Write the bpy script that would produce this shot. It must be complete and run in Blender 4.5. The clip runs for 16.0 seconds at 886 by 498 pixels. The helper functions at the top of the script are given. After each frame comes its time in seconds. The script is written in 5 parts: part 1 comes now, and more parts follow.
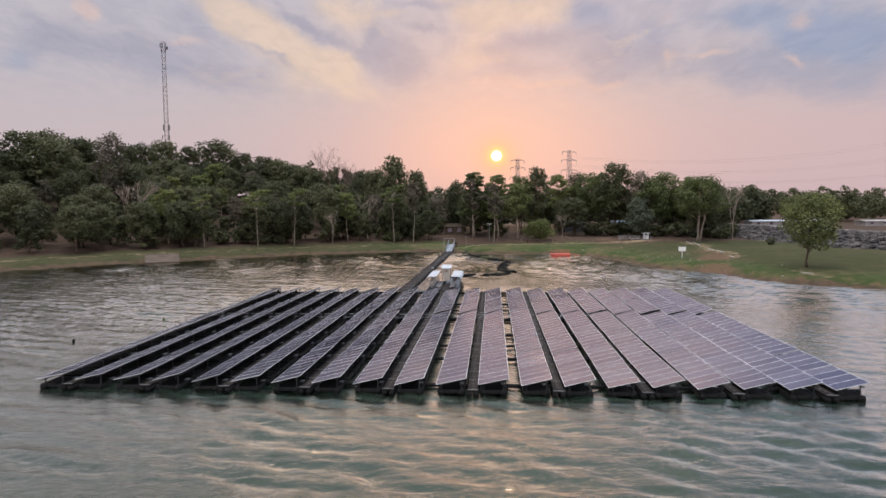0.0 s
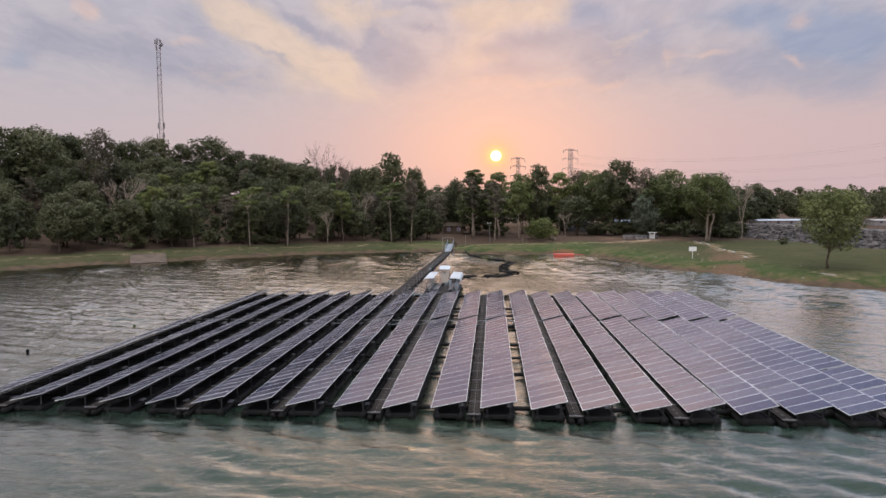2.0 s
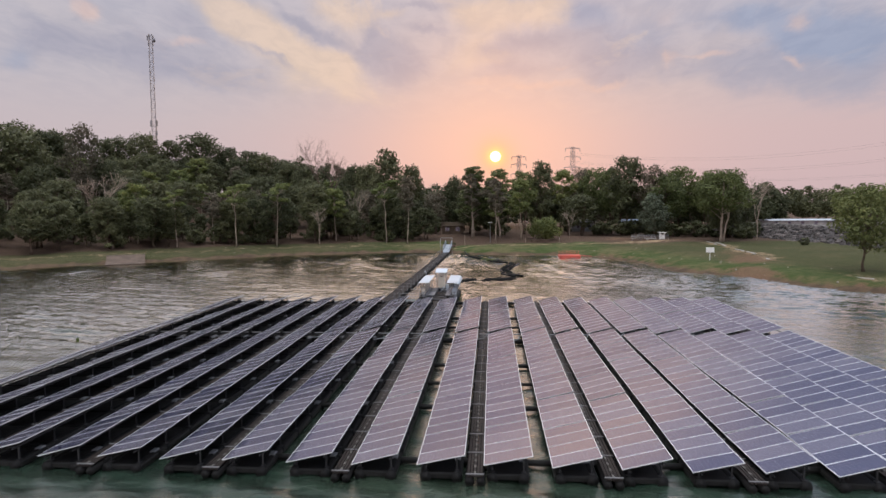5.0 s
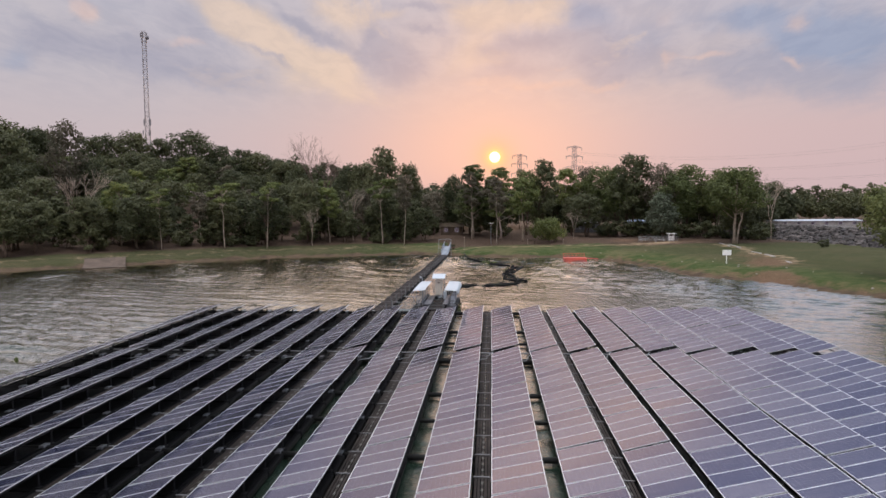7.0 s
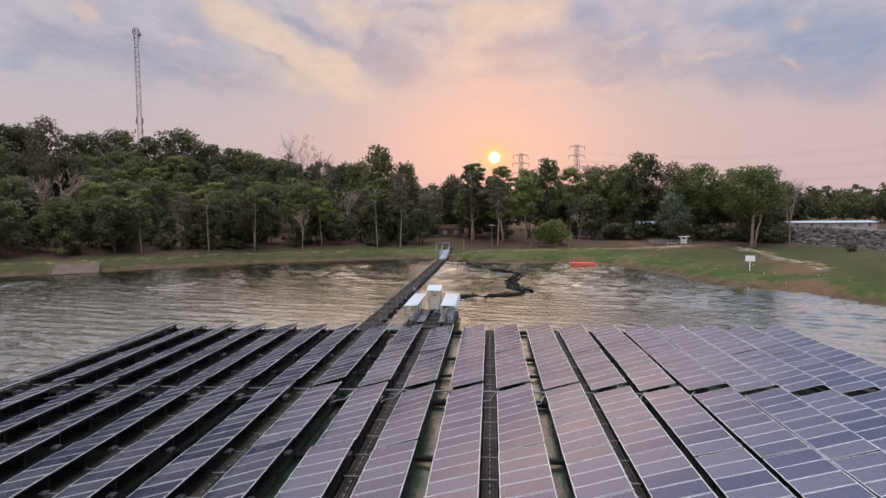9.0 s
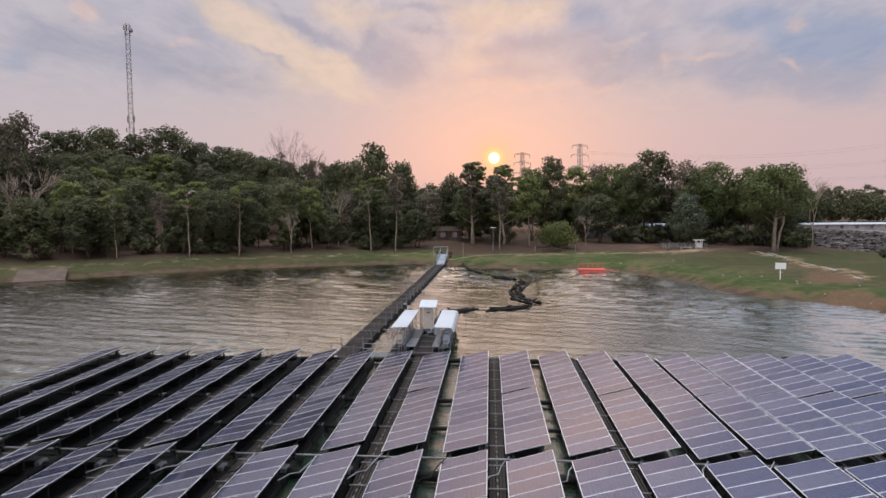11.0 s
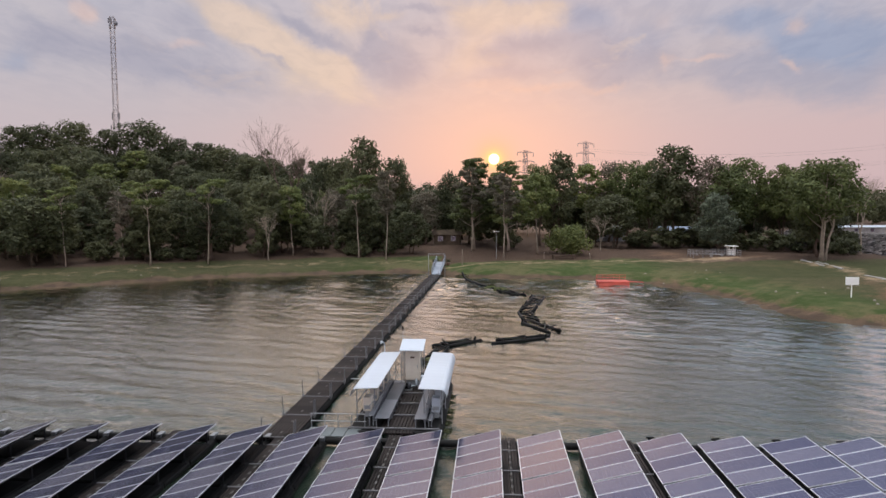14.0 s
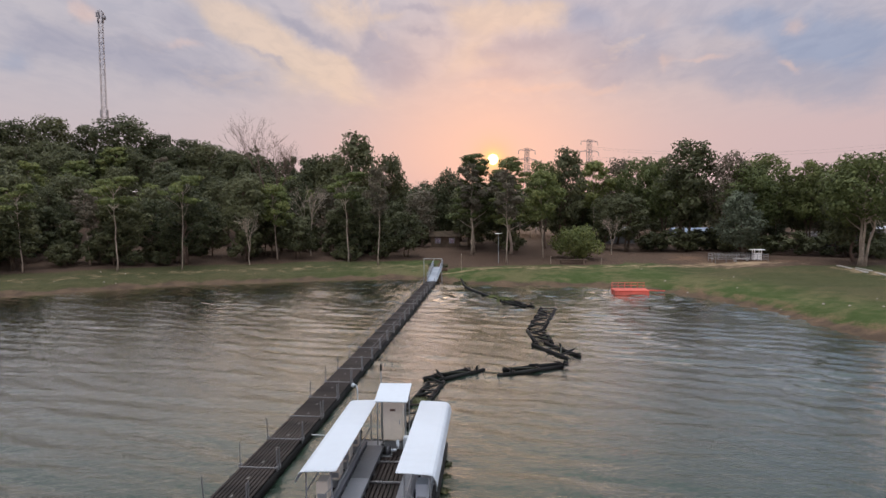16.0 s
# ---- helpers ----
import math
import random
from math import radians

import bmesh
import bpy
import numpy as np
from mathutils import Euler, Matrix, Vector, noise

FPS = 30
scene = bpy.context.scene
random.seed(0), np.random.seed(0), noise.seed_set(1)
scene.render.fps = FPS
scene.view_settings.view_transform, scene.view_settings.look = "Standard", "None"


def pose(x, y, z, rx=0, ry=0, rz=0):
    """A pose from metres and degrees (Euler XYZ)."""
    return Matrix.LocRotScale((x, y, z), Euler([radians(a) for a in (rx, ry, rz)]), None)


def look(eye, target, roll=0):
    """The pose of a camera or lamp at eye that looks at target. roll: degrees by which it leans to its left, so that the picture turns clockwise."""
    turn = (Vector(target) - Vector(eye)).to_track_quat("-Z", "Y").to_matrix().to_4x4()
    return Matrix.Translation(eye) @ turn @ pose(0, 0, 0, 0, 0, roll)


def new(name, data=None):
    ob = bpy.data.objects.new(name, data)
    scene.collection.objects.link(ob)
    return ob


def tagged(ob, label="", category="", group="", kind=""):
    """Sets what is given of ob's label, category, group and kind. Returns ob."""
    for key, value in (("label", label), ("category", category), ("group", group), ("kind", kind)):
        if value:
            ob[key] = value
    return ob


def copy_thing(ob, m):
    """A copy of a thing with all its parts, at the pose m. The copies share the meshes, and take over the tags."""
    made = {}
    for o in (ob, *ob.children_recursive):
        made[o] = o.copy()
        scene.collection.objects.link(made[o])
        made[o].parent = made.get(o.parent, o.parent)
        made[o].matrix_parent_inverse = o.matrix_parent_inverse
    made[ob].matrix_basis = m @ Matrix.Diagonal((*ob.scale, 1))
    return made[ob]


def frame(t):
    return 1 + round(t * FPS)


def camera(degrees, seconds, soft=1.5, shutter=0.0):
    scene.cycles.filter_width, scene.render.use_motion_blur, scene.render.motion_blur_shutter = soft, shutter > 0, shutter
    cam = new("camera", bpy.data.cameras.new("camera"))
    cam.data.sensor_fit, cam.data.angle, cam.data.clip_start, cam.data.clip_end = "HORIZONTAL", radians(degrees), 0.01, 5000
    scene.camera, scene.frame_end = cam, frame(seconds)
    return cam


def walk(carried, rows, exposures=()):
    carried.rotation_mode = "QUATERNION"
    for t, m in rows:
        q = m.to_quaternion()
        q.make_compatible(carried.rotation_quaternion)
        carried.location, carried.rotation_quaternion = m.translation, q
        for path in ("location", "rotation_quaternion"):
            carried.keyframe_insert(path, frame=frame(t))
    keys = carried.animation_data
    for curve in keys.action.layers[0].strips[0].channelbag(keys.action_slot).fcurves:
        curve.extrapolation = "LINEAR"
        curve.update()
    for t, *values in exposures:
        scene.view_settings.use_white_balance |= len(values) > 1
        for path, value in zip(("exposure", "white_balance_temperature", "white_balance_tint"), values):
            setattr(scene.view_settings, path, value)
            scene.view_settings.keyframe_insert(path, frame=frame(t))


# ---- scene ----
cam = camera(72.4, 16.0, soft=1.5)
PATH = [
    (0, (2.938, -7.457, 11.561), (2.775, -5.469, 11.420), -0.53),
    (0.5, (2.895, -6.061, 11.449), (2.732, -4.072, 11.308), -0.51),
    (1, (2.831, -4.686, 11.328), (2.670, -2.697, 11.188), -0.49),
    (1.5, (2.747, -3.319, 11.224), (2.586, -1.330, 11.084), -0.49),
    (2, (2.654, -1.944, 11.140), (2.493, 0.044, 10.999), -0.51),
    (2.5, (2.605, -0.585, 11.056), (2.444, 1.404, 10.917), -0.52),
    (3, (2.564, 0.756, 10.967), (2.403, 2.745, 10.828), -0.52),
    (3.5, (2.526, 2.074, 10.863), (2.365, 4.062, 10.724), -0.52),
    (4, (2.485, 3.396, 10.774), (2.325, 5.384, 10.635), -0.49),
    (6.5, (2.099, 11.018, 10.449), (1.941, 13.007, 10.310), -0.48),
    (7, (2.033, 12.837, 10.454), (1.876, 14.826, 10.317), -0.49),
    (7.5, (1.981, 14.749, 10.479), (1.824, 16.738, 10.342), -0.49),
    (8, (1.905, 16.751, 10.531), (1.749, 18.740, 10.395), -0.49),
    (8.5, (1.826, 18.771, 10.569), (1.669, 20.760, 10.433), -0.47),
    (9, (1.742, 20.833, 10.636), (1.586, 22.822, 10.500), -0.46),
    (11.5, (1.361, 31.677, 10.803), (1.207, 33.666, 10.670), -0.42),
    (12, (1.276, 34.034, 10.808), (1.123, 36.024, 10.676), -0.40),
    (12.5, (1.173, 36.399, 10.803), (1.019, 38.388, 10.671), -0.40),
    (13, (1.067, 38.876, 10.832), (0.913, 40.865, 10.701), -0.42),
    (13.5, (0.967, 41.379, 10.845), (0.813, 43.369, 10.713), -0.41),
    (14, (0.870, 43.898, 10.865), (0.716, 45.888, 10.734), -0.40),
    (14.5, (0.765, 46.334, 10.867), (0.612, 48.324, 10.736), -0.40),
    (15, (0.665, 48.761, 10.868), (0.512, 50.751, 10.738), -0.39),
    (15.5, (0.571, 51.093, 10.830), (0.419, 53.083, 10.700), -0.39),
    (16, (0.471, 53.383, 10.792), (0.320, 55.373, 10.662), -0.39),
]
walk(cam, [(t, look(eye, target, roll)) for t, eye, target, roll in PATH])

# ---------------------------------------------------------------- sky and sun
SUN = Vector((0.0070, 0.9967, 0.0810)).normalized()
# cloud banks: tangent across and up from due north, half sizes, turn, weight
WARM_BANKS = [(-0.429, 0.315, 0.103, 0.034, -38, 0.9), (-0.325, 0.262, 0.121, 0.034, -30, 0.95), (-0.247, 0.319, 0.056, 0.026, -30, 0.8), (0.029, 0.311, 0.089, 0.028, 0, 1.1), (-0.249, 0.232, 0.061, 0.034, 0, 0.5), (-0.017, 0.262, 0.042, 0.037, 0, 0.6), (-0.163, 0.311, 0.028, 0.011, 0, 0.6), (0.105, 0.302, 0.023, 0.021, 0, 0.8), (-0.063, 0.241, 0.042, 0.028, 0, 0.4), (-0.288, 0.192, 0.187, 0.023, -6, 0.35)]
ROSE_WISPS = [(-0.684, 0.341, 0.024, 0.021, -45, 0.8), (-0.516, 0.276, 0.039, 0.01, -8, 0.7), (0.286, 0.228, 0.011, 0.017, 20, 0.8), (0.339, 0.24, 0.043, 0.006, 4, 1.0), (0.481, 0.279, 0.022, 0.019, 30, 0.8), (0.467, 0.219, 0.022, 0.009, -30, 0.8), (0.083, 0.193, 0.089, 0.008, 2, 0.8), (-0.008, 0.204, 0.056, 0.009, 0, 0.6), (0.105, 0.22, 0.026, 0.005, 3, 0.6), (0.272, 0.293, 0.028, 0.023, 20, 0.4), (0.19, 0.192, 0.037, 0.006, 4, 0.6)]
GREY_BANKS = [(-0.293, 0.295, 0.086, 0.014, -33, 1.0), (-0.15, 0.236, 0.058, 0.037, -15, 0.95), (-0.192, 0.27, 0.024, 0.028, 0, 0.8), (-0.115, 0.323, 0.042, 0.008, 0, 0.9), (-0.102, 0.287, 0.045, 0.008, -4, 0.8), (-0.373, 0.251, 0.058, 0.006, -26, 0.6), (0.06, 0.262, 0.084, 0.016, 4, 0.9), (0.033, 0.222, 0.058, 0.017, 0, 0.7), (0.189, 0.234, 0.07, 0.041, 0, 1.0), (0.398, 0.219, 0.187, 0.039, -3, 0.8), (0.549, 0.215, 0.103, 0.056, 0, 0.9), (-0.768, 0.298, 0.103, 0.047, 0, 0.5), (-0.603, 0.261, 0.159, 0.039, -8, 0.8), (-0.507, 0.304, 0.065, 0.022, -30, 0.6), (-0.442, 0.214, 0.159, 0.024, -12, 0.5)]
BLUE_GAPS = [(0.154, 0.298, 0.056, 0.028, 0, 0.9), (0.396, 0.29, 0.075, 0.021, 0, 0.8), (0.548, 0.262, 0.103, 0.051, 0, 1.0), (-0.816, 0.267, 0.047, 0.033, 0, 0.5), (0.259, 0.267, 0.065, 0.037, 0, 0.5), (0.498, 0.251, 0.056, 0.023, 0, 0.7)]
world = bpy.data.worlds.new("sunset_sky")
scene.world = world
world.use_nodes = True


class Nodes:
    """A short hand for a node tree."""

    def __init__(self, tree):
        self.tree = tree
        tree.nodes.clear()

    def add(self, kind, **values):
        node = self.tree.nodes.new(kind)
        for key, value in values.items():
            setattr(node, key, value)
        return node

    def link(self, a, b):
        self.tree.links.new(a, b)

    def put(self, socket, value):
        if isinstance(value, bpy.types.NodeSocket):
            self.link(value, socket)
        elif isinstance(value, (tuple, list)) and len(value) == 3 and socket.type == "RGBA":
            socket.default_value = (*value, 1)
        else:
            socket.default_value = value

    def math(self, operation, a, b=0.0, clamp=False):
        node = self.add("ShaderNodeMath", operation=operation, use_clamp=clamp)
        self.put(node.inputs[0], a), self.put(node.inputs[1], b)
        return node.outputs[0]

    def vector(self, operation, a, b=(0, 0, 0)):
        node = self.add("ShaderNodeVectorMath", operation=operation)
        self.put(node.inputs[0], a), self.put(node.inputs[1], b)
        return node.outputs["Value"] if operation in ("DOT_PRODUCT", "LENGTH") else node.outputs["Vector"]

    def mix(self, amount, a, b, blend="MIX"):
        node = self.add("ShaderNodeMix", data_type="RGBA", blend_type=blend)
        self.put(node.inputs[0], amount), self.put(node.inputs[6], a), self.put(node.inputs[7], b)
        return node.outputs[2]

    def remap(self, value, low, high, to_low=0.0, to_high=1.0, smooth_step=True):
        node = self.add("ShaderNodeMapRange", interpolation_type="SMOOTHSTEP" if smooth_step else "LINEAR")
        for k, v in enumerate((value, low, high, to_low, to_high)):
            self.put(node.inputs[k], v)
        return node.outputs[0]

    def ramp(self, value, stops):
        node = self.add("ShaderNodeValToRGB")
        while len(node.color_ramp.elements) < len(stops):
            node.color_ramp.elements.new(0.5)
        for element, (place, colour) in zip(node.color_ramp.elements, stops):
            element.position, element.color = place, (*colour, 1)
        self.put(node.inputs[0], value)
        return node.outputs[0]

    def noise(self, vector, scale, detail=4.0, rough=0.55, distort=0.0):
        node = self.add("ShaderNodeTexNoise")
        self.put(node.inputs["Vector"], vector)
        node.inputs["Scale"].default_value, node.inputs["Detail"].default_value = scale, detail
        node.inputs["Roughness"].default_value, node.inputs["Distortion"].default_value = rough, distort
        return node.outputs["Fac"]

    def mapped(self, vector, scale=(1, 1, 1), turn=(0, 0, 0), shift=(0, 0, 0)):
        node = self.add("ShaderNodeMapping")
        self.put(node.inputs["Vector"], vector)
        node.inputs["Scale"].default_value, node.inputs["Rotation"].default_value, node.inputs["Location"].default_value = scale, turn, shift
        return node.outputs[0]


def build_sky():
    n = Nodes(world.node_tree)
    way = n.add("ShaderNodeTexCoord").outputs["Generated"]
    axes = n.add("ShaderNodeSeparateXYZ")
    n.link(way, axes.inputs[0])
    x, y, z = axes.outputs
    clear = n.add("ShaderNodeTexSky", sky_type="NISHITA", sun_disc=False, sun_elevation=SUN.z, sun_rotation=0.0085, air_density=1.5, dust_density=4.0)
    # the top stop is raised far above the rest to light the ground
    haze = n.ramp(n.remap(z, -0.05, 0.75, smooth_step=False), [(0.0, (0.56, 0.40, 0.39)), (0.07, (0.63, 0.46, 0.47)), (0.2, (0.63, 0.47, 0.48)), (0.32, (0.57, 0.49, 0.51)), (0.5, (0.50, 0.48, 0.56)), (0.72, (0.34, 0.41, 0.60)), (0.87, (0.62, 0.70, 0.88)), (1.0, (3.1, 3.1, 3.25))])
    haze = n.mix(n.remap(x, -0.10, -0.60, 0.0, 0.55), haze, (0.50, 0.485, 0.54))
    # thin cloud sheets all round, seen in perspective overhead
    high = n.math("ADD", n.math("MAXIMUM", z, 0.0), 0.12)
    flat = n.add("ShaderNodeCombineXYZ")
    n.put(flat.inputs[0], n.math("DIVIDE", x, high)), n.put(flat.inputs[1], n.math("DIVIDE", y, high))
    sheet = n.mapped(flat.outputs[0], (0.75, 0.42, 1), (0, 0, 0.5), (0.35, 0.2, 0))
    broad = n.noise(sheet, 1.1, 5, 0.55, 0.3)
    fine = n.noise(sheet, 4.2, 6, 0.62, 0.5)
    up = n.remap(z, 0.10, 0.26)
    toward = n.vector("DOT_PRODUCT", way, tuple(SUN))
    sky = n.mix(n.math("MULTIPLY", n.math("MULTIPLY", n.remap(broad, 0.46, 0.60), up), 0.45), haze, (0.44, 0.44, 0.54))
    # the cloud banks of the western sky, their edges frayed
    fray = n.add("ShaderNodeTexNoise")
    n.put(fray.inputs["Vector"], way)
    fray.inputs["Scale"].default_value, fray.inputs["Detail"].default_value, fray.inputs["Roughness"].default_value = 11.0, 6.0, 0.62
    bent = n.vector("ADD", way, n.vector("MULTIPLY", n.vector("SUBTRACT", fray.outputs["Color"], (0.5, 0.5, 0.5)), (0.085, 0.0, 0.06)))
    parts = n.add("ShaderNodeSeparateXYZ")
    n.link(bent, parts.inputs[0])
    ahead = n.math("MAXIMUM", parts.outputs[1], 0.05)
    across, rise = n.math("DIVIDE", parts.outputs[0], ahead), n.math("DIVIDE", parts.outputs[2], ahead)
    west = n.remap(y, 0.2, 0.5)

    def bank(a, e, ra, re, turn):
        c, s = math.cos(radians(turn)), math.sin(radians(turn))
        da, de = n.math("SUBTRACT", across, a), n.math("SUBTRACT", rise, e)
        u = n.math("DIVIDE", n.math("ADD", n.math("MULTIPLY", da, c), n.math("MULTIPLY", de, s)), ra)
        v = n.math("DIVIDE", n.math("SUBTRACT", n.math("MULTIPLY", de, c), n.math("MULTIPLY", da, s)), re)
        return n.math("POWER", 2.718, n.math("MULTIPLY", n.math("ADD", n.math("MULTIPLY", u, u), n.math("MULTIPLY", v, v)), -1.0))

    for banks, colour, strength in ((WARM_BANKS, (0.78, 0.595, 0.465), 0.66), (GREY_BANKS, (0.385, 0.378, 0.47), 0.90), (BLUE_GAPS, (0.305, 0.36, 0.505), 0.85), (ROSE_WISPS, (0.70, 0.51, 0.47), 0.65)):
        total = 0.0
        for a, e, ra, re, turn, amount in banks:
            total = n.math("ADD", total, n.math("MULTIPLY", bank(a, e, ra, re, turn), amount))
        cover = n.remap(n.math("ADD", total, n.math("MULTIPLY", n.math("SUBTRACT", fine, 0.5), 0.8)), 0.10, 0.95)
        sky = n.mix(n.math("MULTIPLY", n.math("MULTIPLY", cover, west), strength), sky, colour)
    lit = n.math("MULTIPLY", n.remap(fine, 0.54, 0.68), n.math("MULTIPLY", up, n.remap(toward, 0.80, 0.96)))
    sky = n.mix(n.math("MULTIPLY", lit, 0.28), sky, (0.90, 0.66, 0.48))
    # added warm patch just above the view, to brighten the water's reflections
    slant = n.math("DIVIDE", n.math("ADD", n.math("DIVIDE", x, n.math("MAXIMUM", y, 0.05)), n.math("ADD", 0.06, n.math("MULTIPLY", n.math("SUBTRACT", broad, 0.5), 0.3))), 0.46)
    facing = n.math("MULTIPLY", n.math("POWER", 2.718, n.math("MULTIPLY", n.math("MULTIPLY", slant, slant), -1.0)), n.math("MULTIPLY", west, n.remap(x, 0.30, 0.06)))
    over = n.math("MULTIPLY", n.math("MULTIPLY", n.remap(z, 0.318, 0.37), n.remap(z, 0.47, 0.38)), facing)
    sky = n.mix(n.math("MULTIPLY", n.remap(x, 0.10, 0.45), n.remap(z, 0.14, 0.46, 0.05, 0.75)), sky, (0.29, 0.36, 0.53))
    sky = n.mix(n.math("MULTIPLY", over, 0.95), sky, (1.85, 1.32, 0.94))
    mottle = n.noise(n.mapped(flat.outputs[0], (1.0, 0.55, 1), (0, 0, 0.35)), 9.0, 5, 0.6, 0.6)
    streaks = n.mix(n.remap(mottle, 0.36, 0.64), (0.88, 0.90, 0.93), (1.10, 1.08, 1.05))
    sky = n.mix(n.math("MULTIPLY", up, 0.55), sky, streaks, "MULTIPLY")
    # the glow round the low sun, and its disc
    wide = n.math("POWER", n.math("MAXIMUM", toward, 0.0), 60.0)
    sky = n.mix(n.math("MULTIPLY", wide, 0.55), sky, (0.93, 0.52, 0.41))
    near = n.math("POWER", n.math("MAXIMUM", toward, 0.0), 2600.0)
    sky = n.mix(n.math("MULTIPLY", near, 0.8), sky, (1.0, 0.50, 0.26))
    close = n.math("POWER", n.math("MAXIMUM", toward, 0.0), 14000.0)
    sky = n.mix(n.math("MULTIPLY", close, 1.0, True), sky, (1.3, 0.85, 0.30))
    disc = n.remap(toward, math.cos(radians(0.54)), math.cos(radians(0.40)))
    sky = n.mix(disc, sky, (3.0, 2.6, 1.5))
    # the unseen sky behind is lifted 1.35 times to light the tree fronts
    sky = n.mix(n.remap(y, 0.0, -0.5), sky, n.mix(1.0, sky, (1.35, 1.35, 1.35), "MULTIPLY"))
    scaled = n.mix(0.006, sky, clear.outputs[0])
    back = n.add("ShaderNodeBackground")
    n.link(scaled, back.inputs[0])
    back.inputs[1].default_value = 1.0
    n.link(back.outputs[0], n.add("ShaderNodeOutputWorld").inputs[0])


build_sky()
sun_lamp = new("sun", bpy.data.lights.new("sun", "SUN"))
sun_lamp.data.energy, sun_lamp.data.angle, sun_lamp.data.color = 0.9, radians(2.0), (1.0, 0.62, 0.38)
sun_lamp.matrix_world = look(SUN * 400, (0, 0, 0))


# ---------------------------------------------------------------- materials
def surface(name, colour, rough=0.6, metal=0.0, vary=0.25, grain=8.0, bump=0.15, coarse=0.6, spec=0.5, second=None, island=0.0, objects=0.0, thin=0.0):
    """A surface with two scales of stain and grain, in metres. island and objects: how far loose pieces, or whole things, differ. thin: light let through."""
    m = bpy.data.materials.new(name)
    m.use_nodes = True
    n = Nodes(m.node_tree)
    place = n.add("ShaderNodeTexCoord").outputs["Object"]
    big, small = n.noise(place, coarse, 5), n.noise(place, grain, 6, 0.65)
    dark = tuple(c * (1 - vary) for c in colour)
    light = tuple(min(1, c * (1 + vary)) for c in (second or colour))
    tone = n.mix(n.remap(n.math("ADD", n.math("MULTIPLY", big, 0.6), n.math("MULTIPLY", small, 0.4)), 0.36, 0.64), dark, light)
    if island or objects:
        pick = n.math("ADD", n.math("MULTIPLY", n.add("ShaderNodeNewGeometry").outputs["Random Per Island"], island), n.math("MULTIPLY", n.add("ShaderNodeObjectInfo").outputs["Random"], objects))
        hue = n.add("ShaderNodeHueSaturation")
        n.put(hue.inputs["Value"], n.math("ADD", n.math("MULTIPLY", pick, 1.0), 1.0 - 0.5 * (island + objects)))
        n.put(hue.inputs["Hue"], n.math("ADD", n.math("MULTIPLY", pick, -0.05), 0.5 + 0.025 * (island + objects)))
        n.link(tone, hue.inputs["Color"])
        tone = hue.outputs[0]
    shader = n.add("ShaderNodeBsdfPrincipled")
    n.link(tone, shader.inputs["Base Color"])
    n.put(shader.inputs["Roughness"], n.remap(small, 0.3, 0.7, max(0, rough - 0.08), min(1, rough + 0.08)))
    shader.inputs["Metallic"].default_value = metal
    shader.inputs["Specular IOR Level"].default_value = spec
    if bump:
        b = n.add("ShaderNodeBump")
        b.inputs["Strength"].default_value, b.inputs["Distance"].default_value = bump, 0.02
        n.link(small, b.inputs["Height"]), n.link(b.outputs[0], shader.inputs["Normal"])
    out = n.add("ShaderNodeOutputMaterial")
    if thin:
        through_leaf, both = n.add("ShaderNodeBsdfTranslucent"), n.add("ShaderNodeMixShader")
        n.link(tone, through_leaf.inputs[0])
        both.inputs[0].default_value = thin
        n.link(shader.outputs[0], both.inputs[1]), n.link(through_leaf.outputs[0], both.inputs[2]), n.link(both.outputs[0], out.inputs[0])
    else:
        n.link(shader.outputs[0], out.inputs[0])
    return m


def water_material():
    m = bpy.data.materials.new("lake_water")
    m.use_nodes = True
    n = Nodes(m.node_tree)
    place = n.add("ShaderNodeTexCoord").outputs["Object"]
    chop = n.noise(n.mapped(place, (0.6, 1.1, 1), (0, 0, -0.16)), 3.0, 5, 0.65, 0.4)
    ripple = n.noise(n.mapped(place, (0.6, 1.2, 1), (0, 0, -0.2)), 6.0, 3, 0.6, 0.3)
    height = n.math("ADD", n.math("MULTIPLY", chop, 0.7), n.math("MULTIPLY", ripple, 0.22))
    b = n.add("ShaderNodeBump")
    b.inputs["Strength"].default_value, b.inputs["Distance"].default_value = 0.7, 0.082
    n.link(height, b.inputs["Height"])
    body, gloss, both = n.add("ShaderNodeBsdfDiffuse"), n.add("ShaderNodeBsdfGlossy"), n.add("ShaderNodeMixShader")
    n.put(body.inputs["Color"], n.mix(n.remap(n.noise(place, 0.06, 3), 0.35, 0.65), (0.019, 0.038, 0.027), (0.030, 0.046, 0.031)))
    gloss.inputs["Roughness"].default_value = 0.05
    gloss.inputs["Color"].default_value = (1.0, 0.975, 0.90, 1)
    # rippled water turns mirror-like at a grazing view
    graze = n.add("ShaderNodeLayerWeight")
    graze.inputs["Blend"].default_value = 0.5
    for socket in (body.inputs["Normal"], gloss.inputs["Normal"], graze.inputs["Normal"]):
        n.link(b.outputs[0], socket)
    n.put(both.inputs[0], n.math("MULTIPLY", n.math("POWER", graze.outputs["Facing"], 5.0), 3.5, True))
    n.link(body.outputs[0], both.inputs[1]), n.link(gloss.outputs[0], both.inputs[2])
    n.link(both.outputs[0], n.add("ShaderNodeOutputMaterial").inputs[0])
    return m


